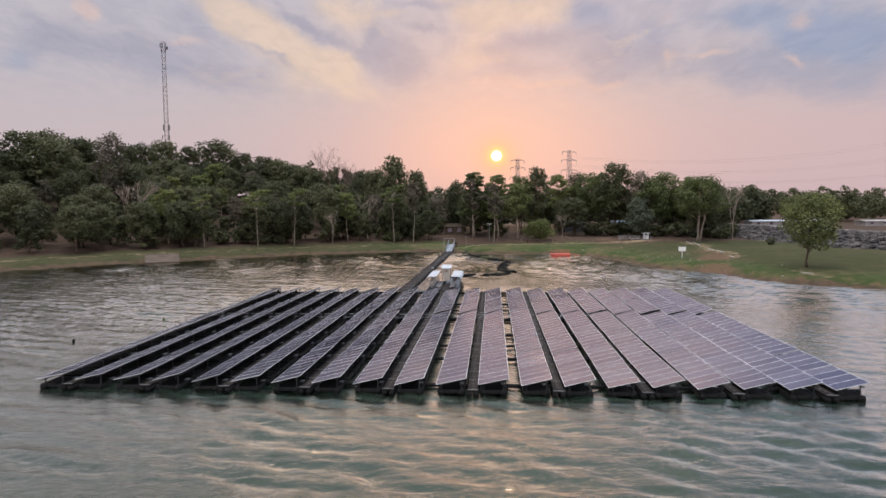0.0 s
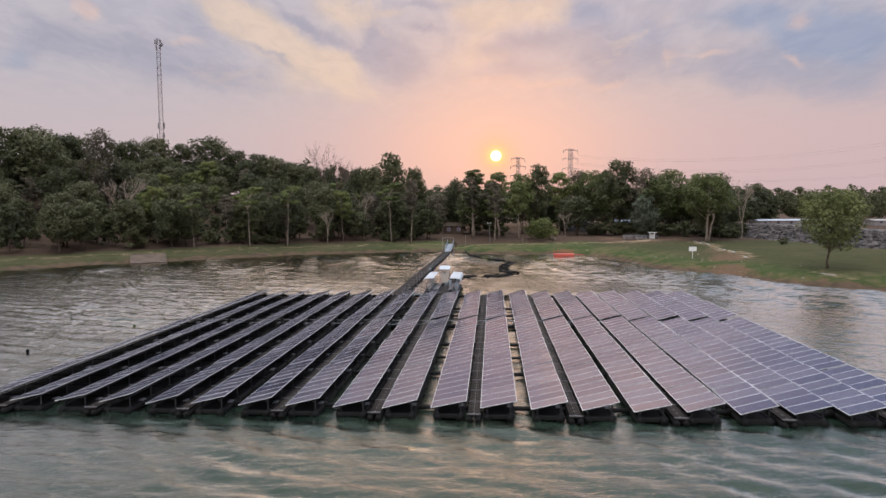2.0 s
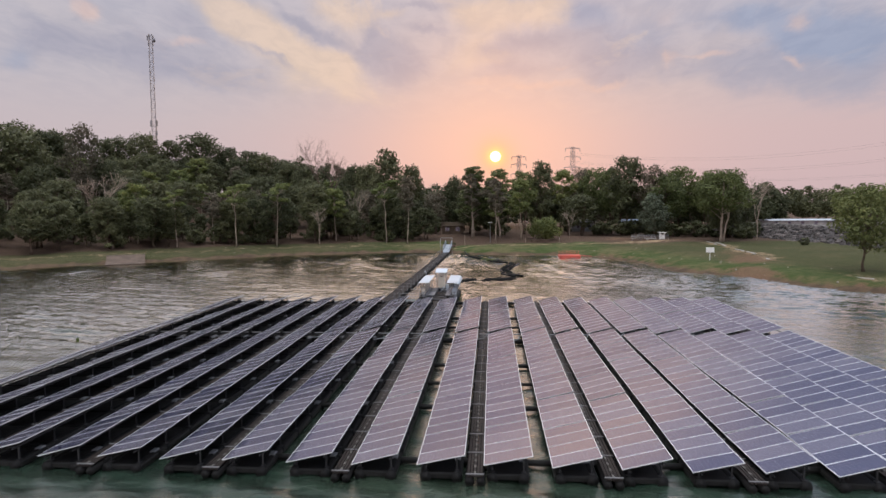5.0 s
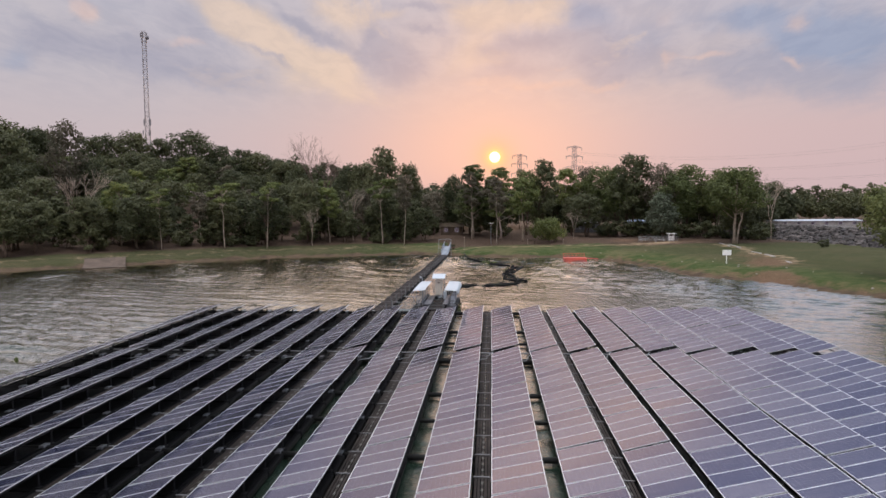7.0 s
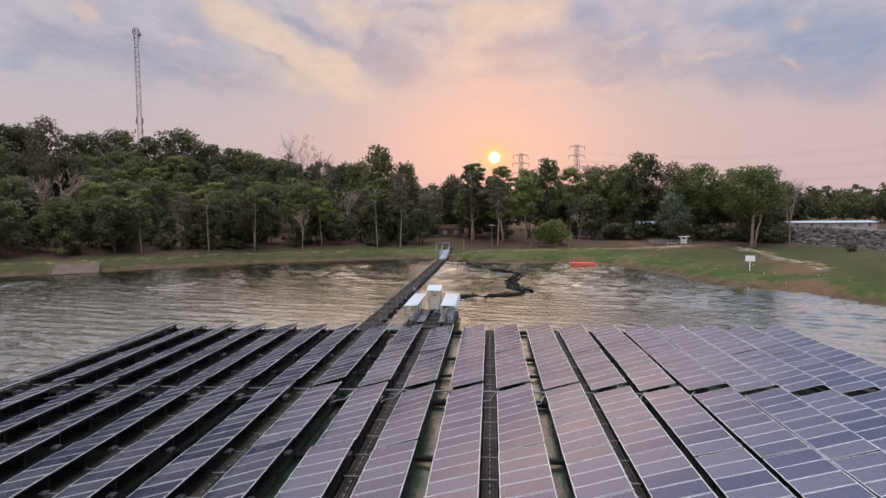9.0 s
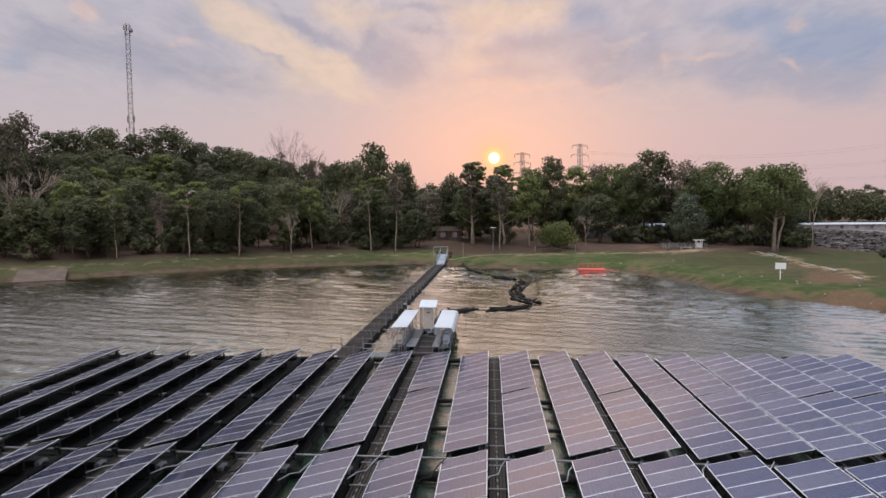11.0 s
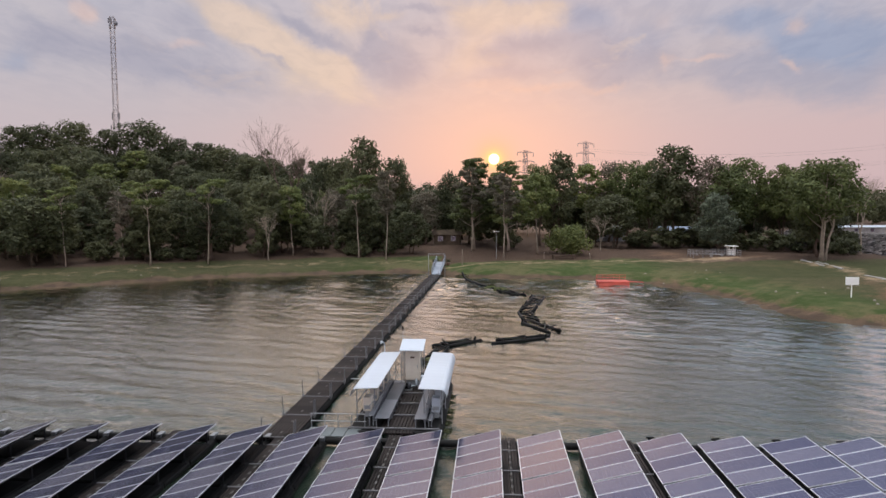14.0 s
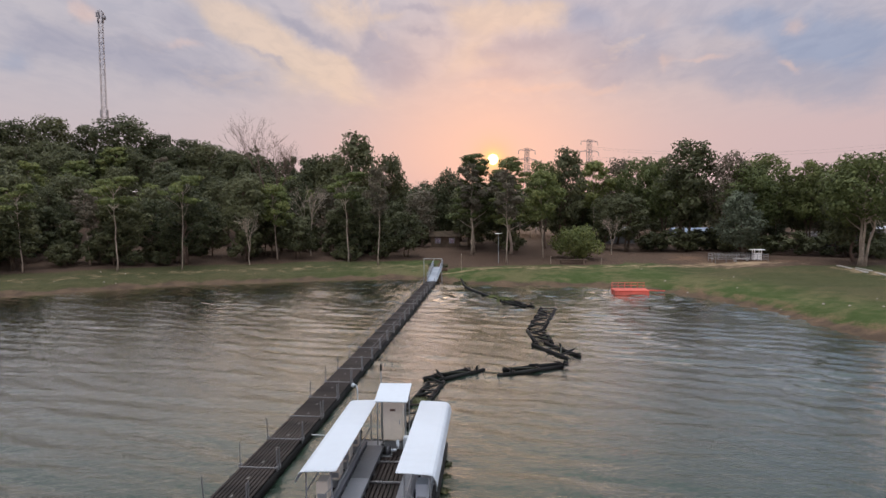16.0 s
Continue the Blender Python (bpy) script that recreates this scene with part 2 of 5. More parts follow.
def ground_material():
    m = bpy.data.materials.new("grass_soil_and_leaf_litter")
    m.use_nodes = True
    n = Nodes(m.node_tree)
    place = n.add("ShaderNodeTexCoord").outputs["Object"]
    big, mid, small = n.noise(place, 0.09, 4), n.noise(place, 0.55, 5), n.noise(place, 6.0, 6, 0.7)

    def zone(name):
        return n.add("ShaderNodeAttribute", attribute_name=name).outputs["Fac"]

    grass = n.mix(n.remap(mid, 0.35, 0.65), (0.046, 0.070, 0.018), (0.080, 0.096, 0.034))
    dry = n.mix(n.remap(small, 0.35, 0.65), (0.15, 0.115, 0.062), (0.21, 0.165, 0.09))
    soil = n.mix(n.remap(mid, 0.35, 0.65), (0.080, 0.056, 0.038), (0.125, 0.086, 0.056))
    litter = n.mix(n.remap(small, 0.35, 0.65), (0.062, 0.041, 0.029), (0.110, 0.072, 0.050))
    sand = n.mix(n.remap(mid, 0.35, 0.65), (0.23, 0.16, 0.10), (0.34, 0.25, 0.16))
    tone = n.mix(n.math("MULTIPLY", n.remap(n.math("ADD", big, n.math("MULTIPLY", mid, 0.35)), 0.62, 0.82), 0.42), grass, dry)
    tone = n.mix(n.math("MULTIPLY", zone("dry"), 0.7), tone, n.mix(n.remap(small, 0.35, 0.65), (0.046, 0.043, 0.020), (0.080, 0.070, 0.036)))
    wet = n.remap(n.math("ADD", zone("bank"), n.math("MULTIPLY", n.math("SUBTRACT", mid, 0.5), 0.6)), 0.35, 0.7)
    tone = n.mix(wet, tone, soil)
    tone = n.mix(n.remap(n.math("ADD", zone("litter"), n.math("MULTIPLY", n.math("SUBTRACT", mid, 0.5), 0.7)), 0.35, 0.65), tone, litter)
    ragged = n.math("MULTIPLY", n.math("SUBTRACT", n.math("ADD", mid, n.math("MULTIPLY", small, 0.9)), 0.95), 1.3)
    tone = n.mix(n.math("MULTIPLY", n.remap(n.math("ADD", zone("red"), ragged), 0.25, 0.85), 0.85), tone, n.mix(n.remap(small, 0.35, 0.65), (0.115, 0.066, 0.040), (0.20, 0.125, 0.078)))
    tone = n.mix(n.remap(n.math("ADD", zone("sand"), n.math("MULTIPLY", n.math("SUBTRACT", n.math("ADD", mid, n.math("MULTIPLY", small, 0.9)), 0.95), 1.3)), 0.25, 0.85), tone, sand)
    shader = n.add("ShaderNodeBsdfPrincipled")
    n.link(n.mix(0.35, tone, n.mix(n.remap(small, 0.3, 0.7), (0.35, 0.35, 0.35), (1, 1, 1)), "MULTIPLY"), shader.inputs["Base Color"])
    shader.inputs["Roughness"].default_value, shader.inputs["Specular IOR Level"].default_value = 0.95, 0.15
    b = n.add("ShaderNodeBump")
    b.inputs["Strength"].default_value, b.inputs["Distance"].default_value = 0.8, 0.12
    n.link(small, b.inputs["Height"]), n.link(b.outputs[0], shader.inputs["Normal"])
    n.link(shader.outputs[0], n.add("ShaderNodeOutputMaterial").inputs[0])
    return m


def cell_material():
    """Blue polycrystalline cells behind glass: six by twelve cells, fine silver lines, a film of dust."""
    m = bpy.data.materials.new("solar_cells")
    m.use_nodes = True
    n = Nodes(m.node_tree)
    place = n.add("ShaderNodeTexCoord").outputs["Object"]
    cells = n.add("ShaderNodeTexBrick", offset=0.0, squash=1.0)
    n.link(n.mapped(place, (1, 1, 1), (0, 0, 0), (0.96, 0.48, 0)), cells.inputs["Vector"])
    cells.inputs["Color1"].default_value, cells.inputs["Color2"].default_value = (0.013, 0.016, 0.040, 1), (0.018, 0.022, 0.052, 1)
    cells.inputs["Mortar"].default_value = (0.22, 0.23, 0.26, 1)
    for key, value in (("Scale", 1.0), ("Mortar Size", 0.0022), ("Brick Width", 0.159), ("Row Height", 0.159), ("Bias", 0.0)):
        cells.inputs[key].default_value = value
    spots = n.noise(place, 40.0, 3)
    streak = n.noise(n.mapped(place, (0.6, 5.0, 1)), 1.4, 4)
    pick = n.add("ShaderNodeObjectInfo").outputs["Random"]
    dust = n.math("MULTIPLY", n.remap(n.math("ADD", n.math("MULTIPLY", streak, 0.7), n.math("MULTIPLY", pick, 0.3)), 0.35, 0.7), 0.24)
    tone = n.mix(dust, n.mix(n.math("MULTIPLY", spots, 0.25), cells.outputs[0], (0.032, 0.038, 0.066)), (0.26, 0.25, 0.27))
    shader = n.add("ShaderNodeBsdfPrincipled")
    n.link(tone, shader.inputs["Base Color"])
    n.put(shader.inputs["Roughness"], n.math("ADD", n.math("MULTIPLY", dust, 0.4), 0.15))
    shader.inputs["IOR"].default_value = 2.65
    shader.inputs["Specular Tint"].default_value = (0.90, 0.82, 1.0, 1)
    n.link(shader.outputs[0], n.add("ShaderNodeOutputMaterial").inputs[0])
    return m


WATER, GROUND, CELLS = water_material(), ground_material(), cell_material()
ALUMINIUM = surface("anodised_aluminium", (0.72, 0.73, 0.75), 0.35, 0.55, 0.08, 12, 0.02)
BACKSHEET = surface("grey_backsheet", (0.35, 0.35, 0.36), 0.6, 0, 0.1)
WEATHERED = surface("weathered_grey_steel", (0.17, 0.17, 0.175), 0.55, 0.3, 0.3, 14, 0.1)
STEEL = surface("galvanised_steel", (0.30, 0.31, 0.32), 0.5, 0.5, 0.3, 14, 0.1)
# steel of legs and bearers, with the shade under the panels in its colour
SHADED_STEEL = surface("shaded_steel", (0.030, 0.030, 0.032), 0.55, 0.3, 0.3, 14, 0.1)
BLACK_PIPE = surface("black_polyethylene", (0.008, 0.008, 0.0085), 0.62, 0, 0.4, 10, 0.2, 0.5, 0.15, (0.014, 0.014, 0.013))
GRATING = surface("black_plastic_slats", (0.016, 0.0135, 0.013), 0.6, 0, 0.4, 10, 0.15, 0.5, 0.14, (0.034, 0.027, 0.024))
ALGAE = surface("wet_algae", (0.016, 0.020, 0.010), 0.7, 0, 0.5, 9, 0.6)
PALE_CLIP = surface("pale_clips", (0.085, 0.08, 0.072), 0.6, 0, 0.25)
BARK = surface("grey_brown_bark", (0.105, 0.078, 0.056), 0.9, 0, 0.4, 7, 0.6, 0.8, 0.2, objects=0.5)
TWIG = surface("brown_bare_twigs", (0.15, 0.105, 0.085), 0.9, 0, 0.3, 7, 0.3, 0.8, 0.2)
PALE_BARK = surface("pale_bark", (0.30, 0.245, 0.19), 0.9, 0, 0.3, 7, 0.5, 0.8, 0.2, objects=0.3)
LEAF = surface("green_foliage", (0.072, 0.081, 0.039), 0.6, 0, 0.25, 3, 0, 0.25, 0.25, (0.092, 0.098, 0.046), 0.40, 0.50, 0.35)
LEAF_GREEN = surface("fresh_green_foliage", (0.098, 0.120, 0.044), 0.6, 0, 0.25, 3, 0, 0.25, 0.2, (0.122, 0.140, 0.050), 0.40, 0.45, 0.35)
LEAF_DRY = surface("olive_brown_foliage", (0.125, 0.118, 0.078), 0.7, 0, 0.25, 3, 0, 0.25, 0.2, (0.140, 0.118, 0.086), 0.4, 0.5, 0.35)
LEAF_BRIGHT = surface("yellow_green_foliage", (0.108, 0.138, 0.044), 0.6, 0, 0.25, 3, 0, 0.25, 0.25, (0.138, 0.155, 0.050), 0.5, 0.4, 0.35)
LEAF_GREY = surface("grey_green_foliage", (0.13, 0.15, 0.10), 0.7, 0, 0.25, 3, 0, 0.25, 0.2, None, 0.5, 0.3, 0.3)
ROCK = surface("dark_grey_rock", (0.042, 0.039, 0.040), 0.9, 0, 0.45, 5, 0.6, 0.5, 0.3, (0.095, 0.084, 0.078), 0.9)
CONCRETE = surface("weathered_concrete", (0.36, 0.34, 0.32), 0.85, 0, 0.25, 6, 0.3)
WORN_RAMP = surface("silted_concrete", (0.17, 0.14, 0.11), 0.9, 0, 0.35, 5, 0.4)


# ---------------------------------------------------------------- mesh helpers
class Shape:
    """Vertices and faces of one mesh, gathered piece by piece."""

    def __init__(self):
        self.v, self.f, self.m = [], [], []

    def add(self, verts, faces, slot=0):
        k = len(self.v)
        self.v += [tuple(p) for p in verts]
        self.f += [tuple(k + i for i in face) for face in faces]
        self.m += [slot] * len(faces)
        return self

    def box(self, x0, x1, y0, y1, z0, z1, slot=0, bevel=0.0):
        if bevel:
            b = bevel
            rings = [(z0, b), (z0 + b, 0), (z1 - b, 0), (z1, b)]
            verts = [(x, y, z) for z, i in rings for x, y in ((x0 + i, y0 + i), (x1 - i, y0 + i), (x1 - i, y1 - i), (x0 + i, y1 - i))]
            faces = [(3, 2, 1, 0), (12, 13, 14, 15)] + [(4 * r + k, 4 * r + (k + 1) % 4, 4 * r + 4 + (k + 1) % 4, 4 * r + 4 + k) for r in range(3) for k in range(4)]
            return self.add(verts, faces, slot)
        verts = [(x, y, z) for z in (z0, z1) for x, y in ((x0, y0), (x1, y0), (x1, y1), (x0, y1))]
        return self.add(verts, [(3, 2, 1, 0), (4, 5, 6, 7), (0, 1, 5, 4), (1, 2, 6, 5), (2, 3, 7, 6), (3, 0, 4, 7)], slot)

    def tube(self, points, radii, sides=8, slot=0, caps=True):
        points = [Vector(p) for p in points]
        if not isinstance(radii, (list, tuple)):
            radii = [radii] * len(points)
        verts, faces = [], []
        for i, p in enumerate(points):
            along = (points[min(i + 1, len(points) - 1)] - points[max(i - 1, 0)]).normalized()
            side = along.cross(Vector((0, 0, 1)) if abs(along.z) < 0.9 else Vector((1, 0, 0))).normalized()
            up = side.cross(along)
            for k in range(sides):
                a = 2 * math.pi * (k + 0.5) / sides
                verts.append(p + radii[i] * (math.cos(a) * side + math.sin(a) * up))
        for i in range(len(points) - 1):
            faces += [(i * sides + k, i * sides + (k + 1) % sides, (i + 1) * sides + (k + 1) % sides, (i + 1) * sides + k) for k in range(sides)]
        if caps:
            faces += [tuple(range(sides))[::-1], tuple((len(points) - 1) * sides + k for k in range(sides))]
        return self.add(verts, faces, slot)

    def beam(self, a, b, wide, high, slot=0):
        """A straight bar with a square cut from a to b."""
        a, b = Vector(a), Vector(b)
        along = (b - a).normalized()
        side = along.cross(Vector((0, 0, 1)) if abs(along.z) < 0.95 else Vector((0, 1, 0))).normalized() * wide / 2
        up = side.cross(along).normalized() * high / 2
        verts = [p + s * side + u * up for p in (a, b) for s, u in ((-1, -1), (1, -1), (1, 1), (-1, 1))]
        return self.add(verts, [(3, 2, 1, 0), (4, 5, 6, 7), (0, 1, 5, 4), (1, 2, 6, 5), (2, 3, 7, 6), (3, 0, 4, 7)], slot)

    def mesh(self, name, *materials, soft=False):
        data = bpy.data.meshes.new(name)
        data.from_pydata(self.v, [], self.f)
        for m in materials:
            data.materials.append(m)
        if len(materials) > 1:
            data.polygons.foreach_set("material_index", self.m)
        if soft:
            data.shade_smooth()
        data.update()
        return data


def part(name, shape, material, parent=None, label="", soft=False):
    """One mesh object, under a thing or a part where one is given."""
    data = shape if isinstance(shape, bpy.types.Mesh) else shape.mesh(name, *(material if isinstance(material, tuple) else (material,)), soft=soft)
    ob = new(name, data)
    ob.parent = parent
    return tagged(ob, label)


def thing(name, label, category, place=(0, 0, 0), group="", turn=0.0):
    ob = tagged(new(name), label, category, group)
    ob.matrix_basis = pose(*place, 0, 0, turn)
    return ob


# ---------------------------------------------------------------- lake, banks and ground
SHORE = [(-300, 30), (-170, 48), (-125, 66), (-105, 86), (-90, 101), (-78, 114), (-66, 122.5), (-55, 130.5), (-45, 138), (-37, 140.5), (-27, 144), (-14, 147),
         (-8, 146), (-5, 141.5), (1, 139), (15, 137.7), (21.5, 134.0), (25.5, 127.6), (28.4, 121.3), (30, 115), (31, 109), (32.4, 104), (35, 101.3), (38.3, 98.8), (40.4, 94), (42, 88.6),
         (44.6, 83.8), (49, 81), (54, 77), (58, 72), (80, 60), (140, 40), (260, 20), (260, -260), (-300, -260)]


def smooth(a):
    a = np.clip(a, 0, 1)
    return a * a * (3 - 2 * a)


def shore_distance(x, y):
    """Metres from the waterline, negative over the lake."""
    x, y = np.asarray(x, float), np.asarray(y, float)
    best, inside = np.full(x.shape, 1e9), np.zeros(x.shape, bool)
    for (ax, ay), (bx, by) in zip(SHORE, SHORE[1:] + SHORE[:1]):
        u = np.clip(((x - ax) * (bx - ax) + (y - ay) * (by - ay)) / ((bx - ax) ** 2 + (by - ay) ** 2), 0, 1)
        best = np.minimum(best, np.hypot(x - ax - u * (bx - ax), y - ay - u * (by - ay)))
        if ay != by:
            inside ^= ((ay > y) != (by > y)) & (x < (bx - ax) * (y - ay) / (by - ay) + ax)
    return np.where(inside, -best, best)


def ground_height(x, y):
    x, y = np.asarray(x, float), np.asarray(y, float)
    d = shore_distance(x, y) + 0.5 * np.sin(0.9 * x + 0.4 * y) + 0.3 * np.sin(1.7 * y - 0.6 * x)
    bank = 0.7 * smooth(d / 2.2) + 0.7 * smooth(d / 9) + 1.2 * smooth((d - 6) / 22)
    hill = 14 * smooth((d - 22) / 90) * smooth((-15 - x) / 60)
    rough = (0.12 * np.sin(0.31 * x + 1.3) * np.sin(0.27 * y) + 0.05 * np.sin(1.1 * x) * np.sin(1.3 * y + 0.7)) * smooth(d / 6)
    return np.where(d > 0, bank + hill + rough, -1.6 * smooth(-d / 5))


def build_ground():
    xs = np.concatenate([np.linspace(-3500, -260, 12)[:-1], np.arange(-260, -130, 6.0), np.arange(-130, 120, 1.25), np.arange(120, 300, 6.0), np.linspace(300, 3500, 12)])
    ys = np.concatenate([np.linspace(-3500, -300, 10)[:-1], np.arange(-300, 40, 10.0), np.arange(40, 180, 1.25), np.arange(180, 460, 5.0), np.linspace(460, 3500, 12)])
    gx, gy = np.meshgrid(xs, ys)
    d = shore_distance(gx, gy)
    z = ground_height(gx, gy)
    nx, ny = len(xs), len(ys)
    k = np.arange(nx * ny).reshape(ny, nx)
    quads = np.stack([k[:-1, :-1], k[:-1, 1:], k[1:, 1:], k[1:, :-1]], -1).reshape(-1, 4)
    data = bpy.data.meshes.new("ground")
    data.vertices.add(nx * ny)
    data.vertices.foreach_set("co", np.stack([gx, gy, z], -1).ravel())
    data.loops.add(quads.size), data.polygons.add(len(quads))
    data.loops.foreach_set("vertex_index", quads.ravel())
    data.polygons.foreach_set("loop_start", np.arange(0, quads.size, 4))
    data.update(calc_edges=True)
    data.shade_smooth()
    data.materials.append(GROUND)
    wood = np.where(gx < -8, smooth((d - 11) / 5), np.where(gx < 22, smooth((gy - 149) / 5), smooth((d - 13) / 8) * smooth((gy - 138) / 8) * 0.9))
    trail = np.exp(-((d - 7.2) / 2.4) ** 2) * (gx < -8) * 0.36
    trail += np.exp(-((gy - 148.5 - 1.2 * np.sin(gx * 0.1)) / 1.3) ** 2) * (gx > -8) * (gx < 42) * 0.62
    # the eroded track from the enclosure down to the water, and the worn spots beside it
    wind = 48.2 - 0.00085 * (136 - gy) ** 2 + 0.7 * np.sin(gy * 0.35)
    trail += np.exp(-((gx - wind) / 1.5) ** 2) * smooth((gy - 104) / 5) * smooth((143 - gy) / 5) * 0.66
    trail += np.exp(-(((gx - 49.6 + 0.35 * (gy - 87)) / 1.3) ** 2 + ((gy - 86.5) / 4.0) ** 2)) * 0.7
    trail += np.exp(-(((gx - 40) / 8) ** 2 + ((gy - 146) / 3.2) ** 2)) * 0.55
    red = np.exp(-(((gx - 44.2) / 3.6) ** 2 + ((gy - 108.5) / 4.0) ** 2)) + np.exp(-(((gx - 41.2) / 2.2) ** 2 + ((gy - 98.5) / 4.0) ** 2)) + np.exp(-(((gx - 46.5) / 3.0) ** 2 + ((gy - 117) / 8.0) ** 2)) * 0.6
    red += np.exp(-(((gx - 44) / 7) ** 2 + ((gy - 149) / 3.0) ** 2)) * 0.8 + np.exp(-((d - 1.6) / 1.2) ** 2) * (gx > 24) * 0.55 + np.exp(-(((gx - 33) / 3) ** 2 + ((gy - 155) / 6.0) ** 2)) * 0.7
    bank = np.where(d < 0, 1.0, smooth(1 - d / 2.6))
    dry = smooth((-6 - gx) / 30) + smooth((gx - 22) / 10) * smooth((d - 5) / 7) * 0.9
    for name, values in (("litter", wood), ("sand", trail), ("bank", bank), ("dry", dry), ("red", red)):
        data.attributes.new(name, "FLOAT", "POINT").data.foreach_set("value", values.ravel().astype(np.float32))
    return tagged(new("ground", data), "grassy lake shore with brown leaf litter and sandy tracks", "ground", kind="structure")


build_ground()


def build_water():
    """The lake's surface: wind waves of many lengths, calmer in patches and in the lee of the platform."""
    xs = np.concatenate([np.linspace(-330, -120, 14)[:-1], np.arange(-120, -62, 1.2), np.arange(-62, 52, 0.48), np.linspace(52, 290, 50)])
    ys = np.concatenate([np.linspace(-290, 0, 14)[:-1], np.linspace(0, 16, 12)[:-1], np.arange(16, 28, 0.14), np.arange(28, 71, 0.20), np.arange(71, 149, 0.165), np.linspace(149, 168, 8)])
    gx, gy = np.meshgrid(xs, ys)
    rng = np.random.default_rng(77)
    z = np.zeros_like(gx)
    for k in range(70):
        length = 0.50 * (2.6 / 0.50) ** rng.uniform()
        turn = radians(52) + rng.normal() * 0.52
        wave = 2 * math.pi / length
        z += 0.0044 * length * np.sin(wave * (gx * math.cos(turn) + gy * math.sin(turn)) + rng.uniform(0, 6.28))
    for k in range(16):
        length = rng.uniform(2.6, 6.0)
        turn = radians(66) + rng.normal() * 0.4
        z += 0.0017 * length * np.sin(2 * math.pi / length * (gx * math.cos(turn) + gy * math.sin(turn)) + rng.uniform(0, 6.28))
    gust = 0.85 + 0.22 * np.sin(0.06 * gx + 0.05 * gy + 1.0) + 0.18 * np.sin(0.11 * gy - 0.04 * gx) + 0.12 * np.sin(0.23 * gx + 0.17 * gy)
    calm = 1 - 0.55 * np.exp(-(((gx - 10) / 14) ** 2 + ((gy - 80) / 10) ** 2)) - 0.12 * ((gx > -27) & (gx < 26) & (gy > 29) & (gy < 70.6))
    lee = smooth(-shore_distance(gx, gy) / 3) * 0.35 + 0.65
    inner = smooth((gx + 330) / 60) * smooth((290 - gx) / 150) * smooth((gy + 290) / 60)
    z *= gust * calm * lee * inner
    nx, ny = len(xs), len(ys)
    k = np.arange(nx * ny).reshape(ny, nx)
    quads = np.stack([k[:-1, :-1], k[:-1, 1:], k[1:, 1:], k[1:, :-1]], -1).reshape(-1, 4)
    data = bpy.data.meshes.new("water")
    data.vertices.add(nx * ny)
    data.vertices.foreach_set("co", np.stack([gx, gy, z], -1).ravel())
    data.loops.add(quads.size), data.polygons.add(len(quads))
    data.loops.foreach_set("vertex_index", quads.ravel())
    data.polygons.foreach_set("loop_start", np.arange(0, quads.size, 4))
    data.update(calc_edges=True)
    data.shade_smooth()
    data.materials.append(WATER)
    return new("water", data)


water = build_water()
tagged(water, "rippled grey-green lake water reflecting the pink sky", "water", kind="structure")

# ---------------------------------------------------------------- floating solar array
PITCH, SLOPE, HIGH, LOW = 2.6, 1.93, 1.10, 0.63
LEAN_ANGLE = math.asin((HIGH - LOW) / SLOPE)
MODULE = 0.985
FRONT, BACK = 28.85, 70.31
TABLES = (28.85, 32.92, 37.02, 41.07, 45.18, 49.25, 53.95, 58.02, 62.23, 66.32)


def module_places():
    """Where each module of a row begins: ten tables of four, with narrow and wide breaks between them."""
    return [start + k * (MODULE + 0.015) for start in TABLES for k in range(4)]


PLACES = module_places()


def module_meshes():
    w, t = SLOPE, 0.035
    frame_shape = Shape()
    for x0, x1, y0, y1 in ((0, w, 0, 0.019), (0, w, MODULE - 0.019, MODULE), (0, 0.032, 0.019, MODULE - 0.019), (w - 0.032, w, 0.019, MODULE - 0.019)):
        frame_shape.box(x0 - w, x1 - w, y0, y1, -t, 0)
    frame_shape.add([(-w + .03, .03, -0.012), (-.03, .03, -0.012), (-.03, MODULE - .03, -0.012), (-w + .03, MODULE - .03, -0.012)], [(3, 2, 1, 0)], 1)
    glass = Shape().box(-w + 0.031, -0.031, 0.018, MODULE - 0.018, -0.010, -0.004)
    return frame_shape.mesh("module", ALUMINIUM, BACKSHEET), glass.mesh("glass", CELLS)


MODULE_MESH, GLASS_MESH = module_meshes()
RNG = random.Random(4)


def solar_row(index):
    x = PITCH * (index - 10.5) + 0.02
    row = thing("solar_panel_row", "row of tilted blue solar panels in silver frames on black floats", "solar panels", (x, 0, 0), "rows of the floating array")
    middle = -0.5 * SLOPE * math.cos(LEAN_ANGLE)
    for k, y in enumerate(PLACES):
        # the floats settle unevenly, so that every pair of tables has a lean of its own
        if k % 8 == 0:
            lean = RNG.gauss(0, 0.016) - (0.045 if index == 1 else 0.0)
            dip, lift, start = RNG.gauss(0, 0.005), RNG.uniform(-0.025, 0.025), y + 4
        if k % 4 == 0:
            lean_four, dip_four = lean + RNG.gauss(0, 0.007), dip + RNG.gauss(0, 0.003)
        m = part("module", MODULE_MESH, None, row)
        z = HIGH + lift + dip_four * (y - start) - math.sin(lean_four) * middle + RNG.uniform(-0.004, 0.004)
        m.matrix_basis = Matrix.Translation((0, y, z)) @ Matrix.Rotation(dip_four + RNG.uniform(-0.002, 0.002), 4, "X") @ Matrix.Rotation(-LEAN_ANGLE - lean_four + RNG.uniform(-0.004, 0.004), 4, "Y")
        part("glass", GLASS_MESH, None, m)
    return row


